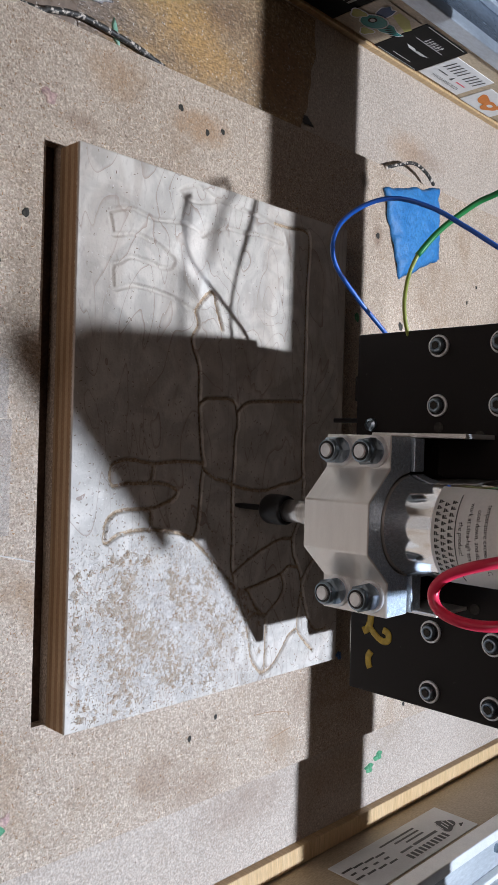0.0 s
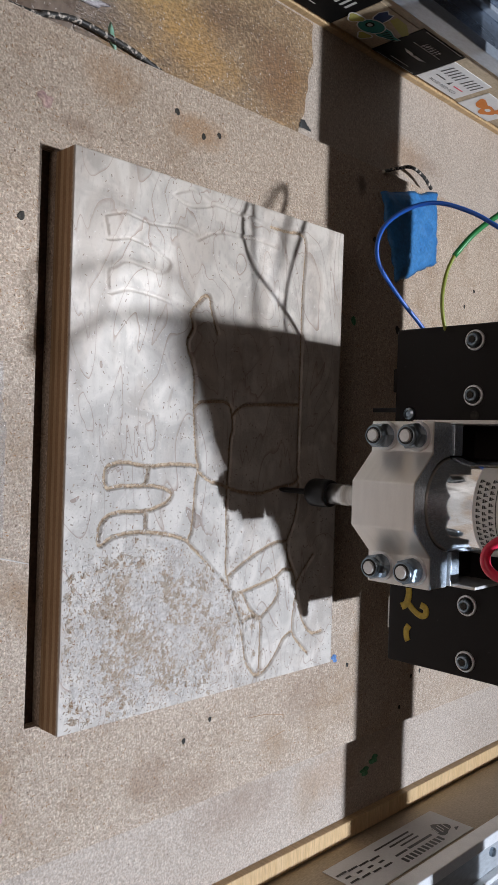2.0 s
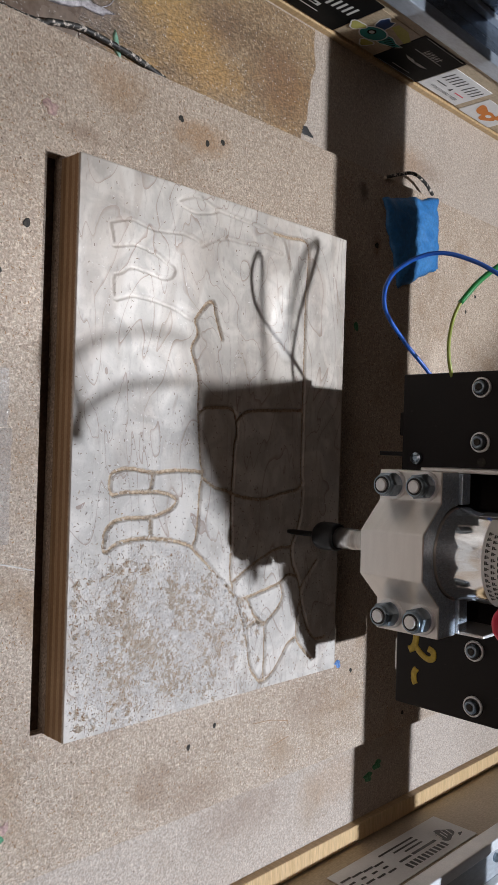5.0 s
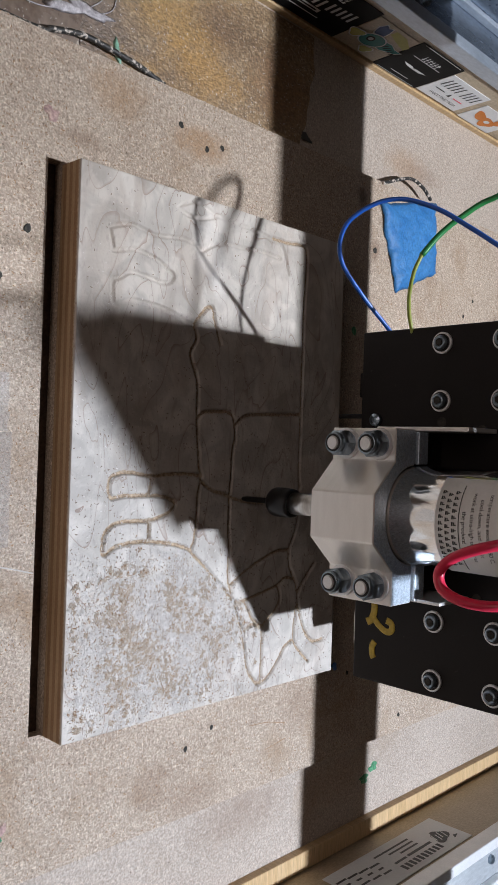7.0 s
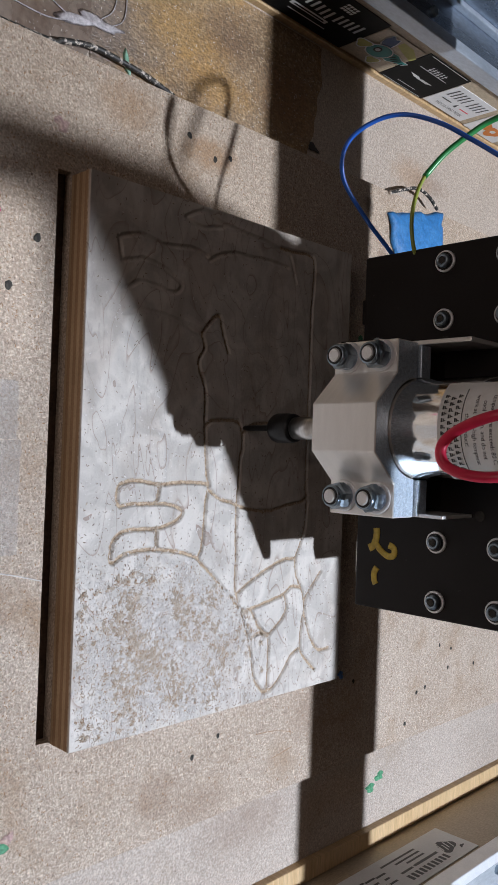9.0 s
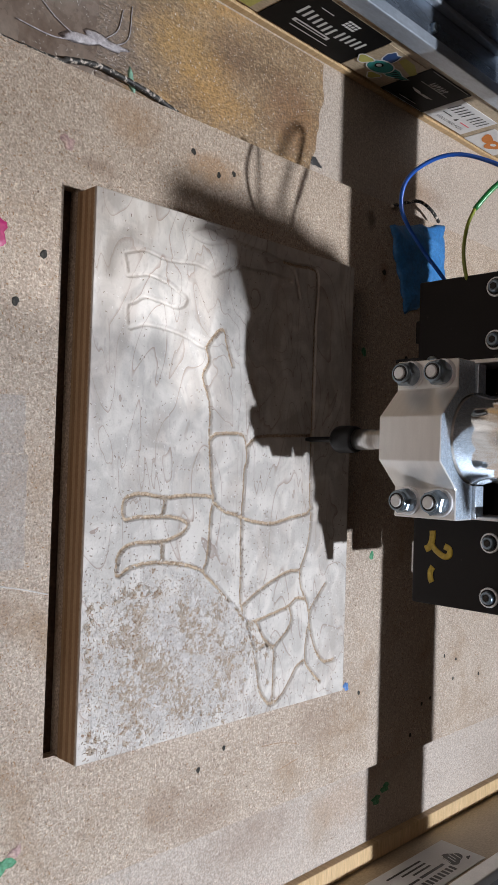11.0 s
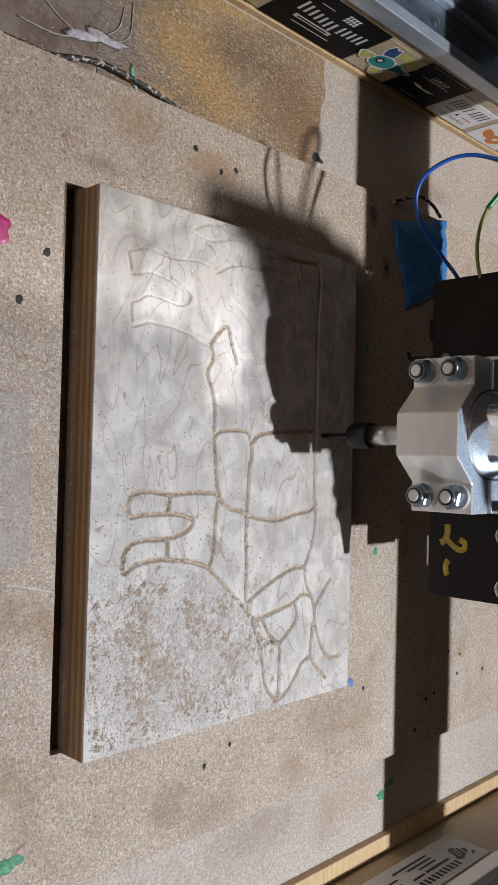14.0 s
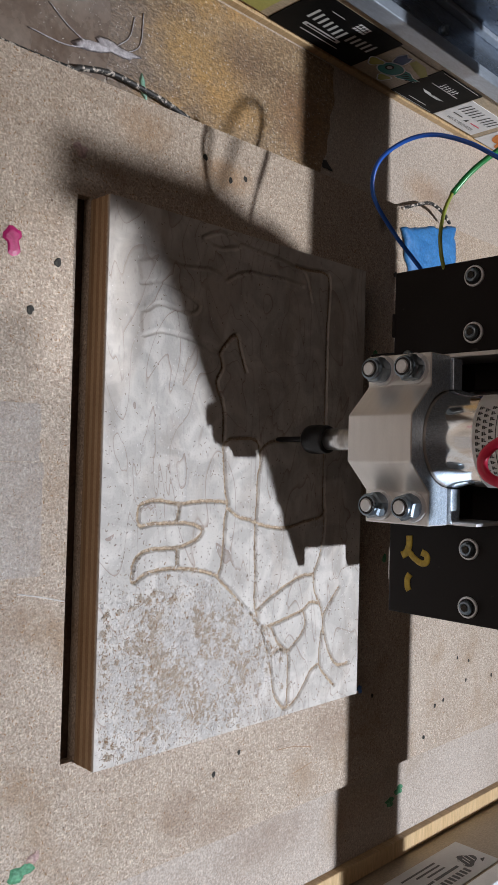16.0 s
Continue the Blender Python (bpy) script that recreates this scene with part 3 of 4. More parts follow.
# side walls: batten, plywood face, metal rail
batten_l = tagged(part("wall_batten_left", box(WALL_L - 0.004, WALL_L + 0.001, -0.55, 0.95, LOW - 0.004, LOW + 0.005, 0.0006), PINE), "thin pale pine batten along the side wall", "batten", kind="structure")
wall_l = tagged(part("wall_left", box(WALL_L - 0.016, WALL_L - 0.0006, -0.55, 0.95, LOW + 0.006, 0.045, 0.0008), PLYWALL), "low birch plywood side wall covered in stickers", "wall", kind="structure")
batten_r = tagged(part("wall_batten_right", box(WALL_R, WALL_R + 0.0125, -0.55, 0.95, LOW - 0.004, LOW + 0.006, 0.0006), PINE), "pale pine batten along the side wall", "batten", kind="structure")
wall_r = tagged(part("wall_right", box(WALL_R + 0.0135, WALL_R + 0.029, -0.55, 0.95, LOW + 0.002, 0.052, 0.0008), PLYWALL), "low birch plywood side wall with a sticker", "wall", kind="structure")


def side_rail(name, x, out, z, label, metal, lip_metal):
    rail = thing(name, label, "rail", pose(x, 0, z), group="machine rails")
    part("rail_bed", box(-out * 0.055 if out > 0 else 0.0, 0.0 if out > 0 else 0.055, -0.55, 0.95, 0.0005, 0.010, 0.0008), metal, rail)
    part("lip", box(min(-out * 0.006, out * 0.002), max(-out * 0.006, out * 0.002), -0.55, 0.95, 0.0008, 0.0135, 0.0008), lip_metal, rail, "bright worn metal lip")
    a, b = sorted((-out * 0.028, -out * 0.032))
    part("ridge", box(a, b, -0.55, 0.95, 0.010, 0.016, 0.0008), lip_metal, rail, "bright raised ridge")
    a, b = sorted((-out * 0.032, -out * 0.055))
    part("outer_wall", box(a, b, -0.55, 0.95, 0.010, 0.05, 0.0008), metal, rail)
    for y in (0.08, 0.232, 0.345, 0.47):
        bm = lathe([(0.0034, 0.010), (0.0034, 0.0118), (0.0026, 0.0128), (0.0012, 0.0124)], pose(-out * 0.014, y, 0), 14)
        part("screw_head", bm, STEEL, rail)
    return rail


side_rail("side_rail", WALL_L - 0.0006, 1, 0.0452, "blue-grey satin metal rail on top of the plywood side wall", RAIL, RAIL_LIP)
side_rail("side_rail", WALL_R + 0.0135, -1, 0.0522, "pale galvanised metal rail on top of the plywood side wall", GALVANISED, ZINC)


# ---- stickers on the walls ----
def sticker(label, y0, y1, z0, z1, mat, x=WALL_L - 0.0004, turn=1, tilt=0.0):
    """An adhesive sheet on a side wall; its own x runs along the wall and its z up."""
    yc, zc = (y0 + y1) / 2, (z0 + z1) / 2
    s = thing("sticker", label, "sticker", pose(x, yc, zc, 0, 0, 90 if turn > 0 else -90) @ pose(0, 0, 0, 0, tilt, 0), group="wall stickers")
    w, h = (y1 - y0) / 2, (z1 - z0) / 2
    part("sheet", box(-w, w, -0.0004, 0.0, -h, h, 0.0), mat, s)
    return s


def flat(points, depth, name, mat, parent, label=""):
    """A printed shape, a hair proud of its sheet."""
    bm = bmesh.new()
    f = bm.faces.new([bm.verts.new((x, -depth, z)) for x, z in points])
    if f.normal.y > 0:
        f.normal_flip()
    return part(name, bm, mat, parent, label)


def bar(cx, cz, w, h, name, mat, parent, depth=0.0006, slant=0.0):
    return flat([(cx - w / 2 - slant, cz - h / 2), (cx + w / 2 - slant, cz - h / 2), (cx + w / 2 + slant, cz + h / 2), (cx - w / 2 + slant, cz + h / 2)], depth, name, mat, parent)


def oval(cx, cz, rx, rz, turn=0.0, n=20, wob=0.0, seed=0):
    out = []
    for i in range(n):
        a = 2 * math.pi * i / n
        r = 1 + wob * math.sin(3 * a + seed)
        x, z = rx * r * math.cos(a), rz * r * math.sin(a)
        out.append((cx + x * math.cos(turn) - z * math.sin(turn), cz + x * math.sin(turn) + z * math.cos(turn)))
    return out


s = sticker("black sticker with white lettering-like bars and a banner", 0.124, 0.2065, -0.0015, 0.041, STICKER_BLACK)
for i, h in enumerate((0.0105, 0.009, 0.0085, 0.008, 0.008, 0.0085, 0.0095)):
    bar(-0.026 + i * 0.0052, 0.003 - 0.0006 * i, 0.0023, h, "print_bar", STICKER_GREY, s)
for i, h in enumerate((0.009, 0.0085, 0.0085, 0.009, 0.0095)):
    bar(0.012 + i * 0.0050, 0.001 + 0.0004 * i, 0.0023, h, "print_bar", STICKER_GREY, s)
bar(-0.006, -0.0078, 0.034, 0.0035, "banner", STICKER_GREY, s)
bar(-0.006, -0.0078, 0.028, 0.0012, "fine_print", STICKER_BLACK, s, 0.0008)
bar(-0.002, -0.0135, 0.036, 0.0008, "fine_print", STICKER_GREY, s)
for i in range(4):
    for j in range(3):
        bar(0.004 + i * 0.003, 0.0105 + j * 0.0026, 0.0022, 0.0019, "print_mark", STICKER_WHITE, s, slant=0.0004)
bar(-0.014, 0.0125, 0.012, 0.0007, "fine_print", STICKER_GREY, s)

s = sticker("die-cut sticker with a teal flying beetle shape", 0.2072, 0.2525, 0.000, 0.0385, PLYWALL)
def outlined(points, depth, name, mat):
    """A printed shape with a thin white rim."""
    cx, cz = sum(q[0] for q in points) / len(points), sum(q[1] for q in points) / len(points)
    wide = [(x + 0.0011 * (x - cx) / math.hypot(x - cx, z - cz), z + 0.0011 * (z - cz) / math.hypot(x - cx, z - cz)) for x, z in points]
    flat(wide, depth, "outline_print", STICKER_WHITE, s)
    flat(points, depth + 0.0001, name, mat, s)


flat([(0.000, 0.0165), (0.012, 0.0160), (0.024, 0.0100), (0.023, 0.0050), (0.010, 0.0080), (0.000, 0.0110)], 0.0005, "ribbon_print", OLIVE, s)
outlined([(-0.007, 0.002), (-0.011, 0.006), (-0.013, 0.011), (-0.011, 0.0165), (-0.007, 0.0145), (-0.004, 0.016), (-0.002, 0.011), (-0.001, 0.003)], 0.0006, "wing_print", NAVY)
outlined([(0.004, 0.003), (0.012, 0.0035), (0.019, 0.0010), (0.026, 0.0015), (0.023, -0.0025), (0.017, -0.0040), (0.011, -0.0065), (0.004, -0.006)], 0.0006, "wing_print", TEAL)
for i in range(5):
    bar(0.010 + 0.003 * i, -0.0005 - 0.0006 * i, 0.0012, 0.0045, "feather_print", STICKER_BLACK, s, 0.0009, 0.0012)
outlined(oval(-0.003, -0.002, 0.0105, 0.0072, 0.15), 0.0010, "body_print", TEAL)
outlined(oval(-0.019, -0.003, 0.0058, 0.0040, 0.1, wob=0.2), 0.0012, "claw_print", OLIVE)
outlined(oval(0.003, -0.0125, 0.0050, 0.0036, 0.2, wob=0.2), 0.0012, "claw_print", OLIVE)
flat(oval(-0.006, -0.0010, 0.0034, 0.0030), 0.0014, "eye_print", STICKER_BLACK, s)
flat(oval(-0.006, -0.0010, 0.0022, 0.0018), 0.0015, "eye_print", STICKER_GREY, s)

s = sticker("black diamond sticker with thin silver print", 0.2535, 0.3080, -0.0015, 0.0415, STICKER_BLACK)
bar(0.0, 0.0065, 0.034, 0.0006, "rule", STICKER_GREY, s)
for i in range(6):
    bar(-0.008 + 0.0034 * i, 0.0095, 0.0007, 0.0065, "print_bar", STICKER_WHITE, s)
    bar(-0.008 + 0.0034 * i, 0.0088 + 0.0012 * (i % 3), 0.0026, 0.0007, "print_bar", STICKER_WHITE, s, 0.0007)
bar(-0.006, -0.004, 0.010, 0.0024, "print_bar", STICKER_WHITE, s, slant=-0.003)
bar(0.005, -0.0045, 0.013, 0.0022, "print_bar", STICKER_GREY, s, slant=0.003)
bar(0.0, -0.0165, 0.022, 0.0006, "fine_print", STICKER_GREY, s)
for z in (-0.0205, 0.0205):
    bar(0.0, z, 0.047, 0.0005, "border", STICKER_GREY, s)

s = sticker("white rectangular sticker with black bars", 0.3088, 0.3640, 0.000, 0.0328, STICKER_WHITE)
for i in range(9):
    bar(-0.021 + 0.0050 * i + (0.003 if i > 4 else 0), 0.0065, 0.0016, 0.0105, "print_bar", INK, s, slant=0.0008)
bar(-0.014, -0.0035, 0.013, 0.0010, "rule", INK, s)
flat([(-0.002, -0.006), (0.0, -0.001), (0.002, -0.006)], 0.0006, "print_mark", INK, s)
bar(0.013, -0.0045, 0.013, 0.0010, "rule", RED_WIRE, s)
words = part("fine_words", text_mesh("WOOD FIRED PIZZA", 0.0040, 0, (0.0, -0.0115)), INK, s)
words.location = (0, -0.0009, 0)

s = sticker("white-edged orange animal-shaped sticker", 0.372, 0.422, -0.0015, 0.026, STICKER_WHITE)
flat(oval(-0.010, 0.000, 0.0105, 0.0045, -0.35, wob=0.12), 0.0006, "figure_print", ORANGE, s)
flat(oval(0.004, -0.003, 0.0095, 0.0065, -0.2, wob=0.15), 0.0007, "figure_print", ORANGE, s)
flat(oval(0.013, 0.005, 0.0058, 0.0058), 0.0008, "figure_print", ORANGE, s)
flat(oval(0.003, -0.002, 0.0034, 0.0022), 0.0009, "figure_print", STICKER_WHITE, s)
flat(oval(0.014, 0.0085, 0.0030, 0.0020), 0.0010, "figure_print", OLIVE, s)

s = sticker("pale sticker with a dark blue oval shape", 0.066, 0.116, 0.000, 0.034, OLIVE)
flat(oval(0.0, 0.004, 0.020, 0.011, 0.1), 0.0006, "oval_print", STICKER_WHITE, s)
flat(oval(0.001, 0.003, 0.016, 0.008, 0.1), 0.0008, "oval_print", NAVY, s)

s = sticker("long white label with rows of black print", 0.208, 0.340, 0.013, 0.050, STICKER_WHITE, WALL_R + 0.0131, -1)
flat(oval(-0.046, 0.003, 0.0090, 0.0070, 0.3, wob=0.2), 0.0006, "emblem_print", INK, s)
for k in range(4):
    bar(-0.051 + 0.0038 * k, 0.0035 - 0.0016 * (k % 2), 0.0011, 0.0075, "emblem_print", STICKER_WHITE, s, 0.0008, 0.0012)
flat(oval(-0.040, -0.0035, 0.0028, 0.0020, 0.6, wob=0.2), 0.0008, "emblem_print", STICKER_WHITE, s)
flat(oval(-0.056, 0.010, 0.0030, 0.0012, 0.3, wob=0.3), 0.0006, "emblem_print", INK, s)
for i in range(10):
    bar(-0.033 + 0.0050 * i, 0.0105, 0.0032, 0.0062, "print_bar", INK, s)
bar(-0.018, 0.0030, 0.030, 0.0024, "print_bar", INK, s)
bar(0.006, 0.0032, 0.014, 0.0020, "fine_print", INK, s)
for i, w in enumerate((0.022, 0.030, 0.042)):
    bar(-0.024 + w / 2, -0.0025 - 0.0042 * i, w, 0.0017, "fine_print", INK, s)
for k in range(4):
    for i, w in enumerate((0.016, 0.010, 0.019)):
        bar(0.026 + 0.011 * k, 0.006 - 0.0055 * i - 0.001 * k, 0.55 * w, 0.0018, "fine_print", INK, s)

# ---- the carved board ----
W, D, T = 0.2795, 0.2055, 0.0163
board = thing("plywood_board", "pale limed plywood board with a half-carved line drawing", "board", pose(0, 0, T))
STROKES = [
    "-111,18 -115,30 -114,39 -113,47 -114,57 -115,67 -113,77 -111,79 -116,88 -119,99 -119,110 -120,120 -120,132 -119,143",
    "-131,61 -135,68 -137,76 -134,85 -133,92 -132,105 -131,122 -129,134 -126,145 -111,151",
    "-131,61 -129,66 -128,74 -130,83 -132,89",
    "-130,137 -130,150 -131,163 -127,168 -112,168 -98,167 -69,167 -48,167 -20,167 9,167 21,168",
    "-111,18 -102,20 -100,21 -102,29 -103,34 -102,41 -100,49 -96,57 -94,60 -90,57 -89,52 -90,46 -91,38 -91,31 -87,25 -85,21 -74,22 -77,32 -77,42 -76,52 -74,62 -71,70 -70,76",
    "-62,96 -74,91 -81,89 -81,85 -76,80 -70,76 -63,78 -56,74 -50,75 -44,78 -35,80 -23,80 -10,81 -1,82 7,83 12,85",
    "-20,81 -23,85 -24,95 -24,104 -21,108 -11,110 -1,108 9,108 23,107 38,107 54,108 70,108 79,111",
    "-16,109 -22,116 -24,128 -25,148 -26,166",
    "12,85 11,75 11,63 12,50 10,36 11,27 14,23 20,23 23,25 22,31 22,40 22,50 23,59 26,66 30,64 33,58 35,49 35,41 35,32 37,25 41,21 46,20 51,21 48,27 46,36 46,49 48,64 51,75 53,79",
    "12,50 22,48", "35,49 46,49",
    "12,85 21,83 37,82 47,81 53,79 61,88 71,99 80,109 85,114 85,120 83,132 79,150 75,157 76,165",
    "15,85 20,93 22,102 24,107 27,120 28,135 25,150 23,164 19,169",
    "74,111 68,122 62,136 58,149 58,159",
    "23,169 41,167 51,163 58,160 68,161 78,167 90,170 97,168 114,167 122,173 130,182",
    "80,151 87,153 94,149 100,140 102,137 95,128 85,122",
    "85,114 96,118 104,121 116,124 125,126 132,131 136,137 132,146 123,154 117,159 114,167",
    "104,121 100,128 103,137 117,138 136,138",
    "68,185 75,178 83,171 90,170 101,173 111,178 118,186 118,196",
]
SHALLOW = (0, 1, 2, 4)  # first light passes, not yet through the veneer
LINES = []
for s in STROKES:
    pts = [Vector((*(float(v) / 1000 for v in q.split(",")), 0)) for q in s.split()]
    LINES.append(np.array([q[:2] for q in spline(pts, 5)]))


def carved_depth(px, py):
    """Metres below the face at each place: the round-bottomed groove that the cutter leaves along the strokes."""
    best = np.full(px.shape, 1.0)
    cut = np.full(px.shape, 0.0007)
    for n, line in enumerate(LINES):
        for (ax, ay), (bx, by) in zip(line, line[1:]):
            m = 0.005
            sel = np.where((px > min(ax, bx) - m) & (px < max(ax, bx) + m) & (py > min(ay, by) - m) & (py < max(ay, by) + m))[0]
            if not len(sel):
                continue
            dx, dy = bx - ax, by - ay
            t = np.clip(((px[sel] - ax) * dx + (py[sel] - ay) * dy) / (dx * dx + dy * dy + 1e-12), 0, 1)
            gap = np.hypot(px[sel] - ax - t * dx, py[sel] - ay - t * dy)
            near = gap < best[sel]
            best[sel[near]] = gap[near]
            cut[sel[near]] = 0.0012 if n in SHALLOW else 0.0019
    wob = 0.00012 * np.sin(px * 3700 + 4 * np.sin(py * 1300)) + 0.00012 * np.sin(py * 4100 + 4 * np.sin(px * 1700)) + 0.00012 * np.sin((px + py) * 900)
    d = best + wob
    return cut * np.clip(1 - (d / 0.00132) ** 4, 0, 1) - 0.00014 * np.exp(-((d - 0.0017) / 0.0004) ** 2) * (0.6 + 0.4 * np.sin(px * 1500 + 5 * np.sin(py * 800)))


def veneer_sheet():
    nx, ny = 520, 384
    xs, ys = np.linspace(-W / 2, W / 2, nx), np.linspace(0, D, ny)
    gx, gy = (a.ravel() for a in np.meshgrid(xs, ys))
    z = -carved_depth(gx, gy)
    verts = np.stack([gx, gy, z], 1)
    idx = np.arange(nx * ny).reshape(ny, nx)
    faces = np.stack([idx[:-1, :-1], idx[:-1, 1:], idx[1:, 1:], idx[1:, :-1]], -1).reshape(-1, 4)
    rim = np.concatenate([idx[0, :], idx[1:, -1], idx[-1, -2::-1], idx[-2:0:-1, 0]])
    low = verts[rim].copy()
    low[:, 2] = -0.0022
    base = len(verts)
    n = len(rim)
    k = np.arange(n)
    skirt = np.stack([rim, base + k, base + (k + 1) % n, rim[(k + 1) % n]], -1)
    me = bpy.data.meshes.new("carved_face")
    me.from_pydata(np.concatenate([verts, low]).tolist(), [], np.concatenate([faces, skirt]).tolist())
    me.polygons.foreach_set("use_smooth", [True] * len(faces) + [False] * n)
    me.materials.append(VENEER)
    ob = new("carved_face", me)
    ob.parent = board
    ob["label"] = "pale veneer face with tan carved grooves"


veneer_sheet()
zs = [-0.0022, -0.0046, -0.0072, -0.0096, -0.0122, -0.0145, -0.0163]
for i, (a, b) in enumerate(zip(zs, zs[1:])):
    e = 0.00006 * (i % 2)
    part("ply_layer", box(-W / 2 + e, W / 2 - e, e, D - e, b, a), PLY_DARK if i % 2 == 0 else PLY_LIGHT, board)


# ---- loose things on the bed ----
def flakes(name, label, mat, count, seed, place, size):
    rnd = random.Random(seed)
    verts, faces = [], []
    for _ in range(count):
        spot = place(rnd)
        if spot is None:
            continue
        c = Vector(spot)
        s = rnd.uniform(*size)
        m = Euler((rnd.uniform(-0.25, 0.25), rnd.uniform(-0.3, 0.3), rnd.uniform(0, 6.28))).to_matrix()
        k = len(verts)
        for q in ((-1, -0.30, 0.05), (1, -0.25, 0.12), (0.8, 0.35, 0.05), (-0.8, 0.30, 0.15), (0, 0, 0.32)):
            v = c + m @ (Vector(q) * s)
            verts.append((v.x, v.y, max(v.z, c.z)))
        faces += [(k, k + 1, k + 4), (k + 1, k + 2, k + 4), (k + 2, k + 3, k + 4), (k + 3, k, k + 4), (k + 3, k + 2, k + 1, k)]
    me = bpy.data.meshes.new(name)
    me.from_pydata(verts, [], faces)
    me.materials.append(mat)
    return tagged(new(name, me), label, "wood chips", kind="stuff")


def in_corner(rnd):
    x, y = rnd.gauss(0.098, 0.020), rnd.gauss(0.055, 0.030)
    if abs(x) > W / 2 - 0.0005 or not 0.001 < y < D or y > (x - 0.02) * 1.55 + 0.02:
        return None
    return x, y, T


def heaps(seed, count, low):
    """Places of small heaps of dust, gathered in drifts."""
    rnd = random.Random(seed)
    out = []
    while len(out) < count:
        q = in_corner(rnd)
        if q and noise.noise(Vector((q[0] * 45, q[1] * 45, seed))) > rnd.uniform(low, low + 0.35):
            out.append((q[0], q[1], rnd.uniform(0.0006, 0.0022)))
    return out


PALE_HEAPS, TAN_HEAPS = heaps(3, 800, -0.40), heaps(8, 640, -0.15)


def on_heap(rnd, places):
    x, y, r = rnd.choice(places)
    a, b = rnd.gauss(0, r * 0.55), rnd.gauss(0, r * 0.55)
    if abs(x + a) > W / 2 - 0.0005 or not 0.0008 < y + b < D - 0.001:
        return None
    return x + a, y + b, T + max(0, 0.28 * r * (1 - math.hypot(a, b) / r))


def dusty_corner(rnd):
    return in_corner(rnd) if rnd.random() < 0.45 else on_heap(rnd, PALE_HEAPS)


def tan_clumps(rnd):
    return in_corner(rnd) if rnd.random() < 0.30 else on_heap(rnd, TAN_HEAPS)


def whole_face(rnd):
    x, y = min(0.139, 0.139 - abs(rnd.gauss(0.0, 0.085))) if rnd.random() < 0.95 else rnd.uniform(-0.139, 0.0), rnd.uniform(0.001, D - 0.001)
    if y > 0.13 and rnd.random() < 0.65:
        return None
    return x, y, T


def along_grooves(rnd):
    line = rnd.choice([q for n, q in enumerate(LINES) if n not in SHALLOW])
    q = line[rnd.randrange(len(line))]
    x, y = q[0] + rnd.gauss(0, 0.0016), q[1] + rnd.gauss(0, 0.0016)
    if abs(x) > W / 2 - 0.001 or not 0.001 < y < D - 0.001:
        return None
    return x, y, T - 0.0003


def over_bed(rnd):
    x, y = rnd.uniform(SEAM_L, SEAM_R), -0.06 + 0.56 * rnd.random() ** 1.5
    if abs(x) < W / 2 + 0.002 and -0.009 < y < D:
        return None
    return x, y, 0.0


def over_stain(rnd):
    return rnd.uniform(-0.28, SEAM_L - 0.002), rnd.uniform(-0.03, 0.2), LOW + 0.0005


flakes("pale_chips", "pale curled wood chips piled on the carved board", CHIP, 15000, 1, dusty_corner, (0.0004, 0.0011))
flakes("tan_chips", "tan wood dust and chips on the carved board", CHIP_TAN, 17000, 2, tan_clumps, (0.0004, 0.0010))
flakes("dark_fibres", "dark slivers among the dust on the carved board", PLY_DARK, 7000, 12, tan_clumps, (0.0003, 0.0008))
flakes("scattered_slivers", "small brown slivers strewn over the carved board", SLIVER, 3600, 13, whole_face, (0.00025, 0.0008))
flakes("scattered_chips", "scattered small wood chips on the carved board", CHIP, 3600, 3, whole_face, (0.0003, 0.0009))
flakes("groove_dust", "tan sawdust clinging along the carved grooves", CHIP_TAN, 3600, 4, along_grooves, (0.0002, 0.0005))
flakes("bed_dust", "fine sawdust scattered over the spoilboard", CHIP_TAN, 15000, 5, over_bed, (0.0003, 0.0009))
flakes("bed_fibres", "dark loose fibres over the spoilboard", PLY_DARK, 10000, 7, over_bed, (0.0003, 0.0008))
flakes("stain_dust", "pale wood chips stuck on the stained board", CHIP, 900, 6, over_stain, (0.0002, 0.0007))


def tape_patch():
    """A crumpled piece of masking tape folded over the seam."""
    a, b, c, d = Vector((-0.185, 0.266, 0)), Vector((-0.203, 0.341, 0)), Vector((-0.148, 0.344, 0)), Vector((-0.123, 0.289, 0))
    bm = bmesh.new()
    n = 26
    grid = []
    for i in range(n + 1):
        row = []
        for j in range(n + 1):
            u, v = i / n, j / n
            q = a * (1 - u) * (1 - v) + b * u * (1 - v) + c * u * v + d * (1 - u) * v
            edge = min(u, v, 1 - u, 1 - v)
            q.x += 0.003 * noise.noise(Vector((u * 5, v * 5, 2))) * (1 - min(1, edge * 6))
            q.y += 0.003 * noise.noise(Vector((u * 5, v * 5, 7))) * (1 - min(1, edge * 6))
            ground = 0.001 if q.x > SEAM_L - 0.002 else -0.005
            q.z = ground + 0.004 * min(1, edge * 5) ** 0.5 + 0.0014 * noise.noise(Vector((u * 6, v * 9, 0))) + 0.0012 * noise.noise(Vector((u * 17, v * 15, 4)))
            row.append(bm.verts.new(q))
        grid.append(row)
    for i in range(n):
        for j in range(n):
            bm.faces.new((grid[i][j], grid[i][j + 1], grid[i + 1][j + 1], grid[i + 1][j]))
    bmesh.ops.recalc_face_normals(bm, faces=bm.faces[:])
    bmesh.ops.solidify(bm, geom=bm.faces[:], thickness=0.0006)
    return bm


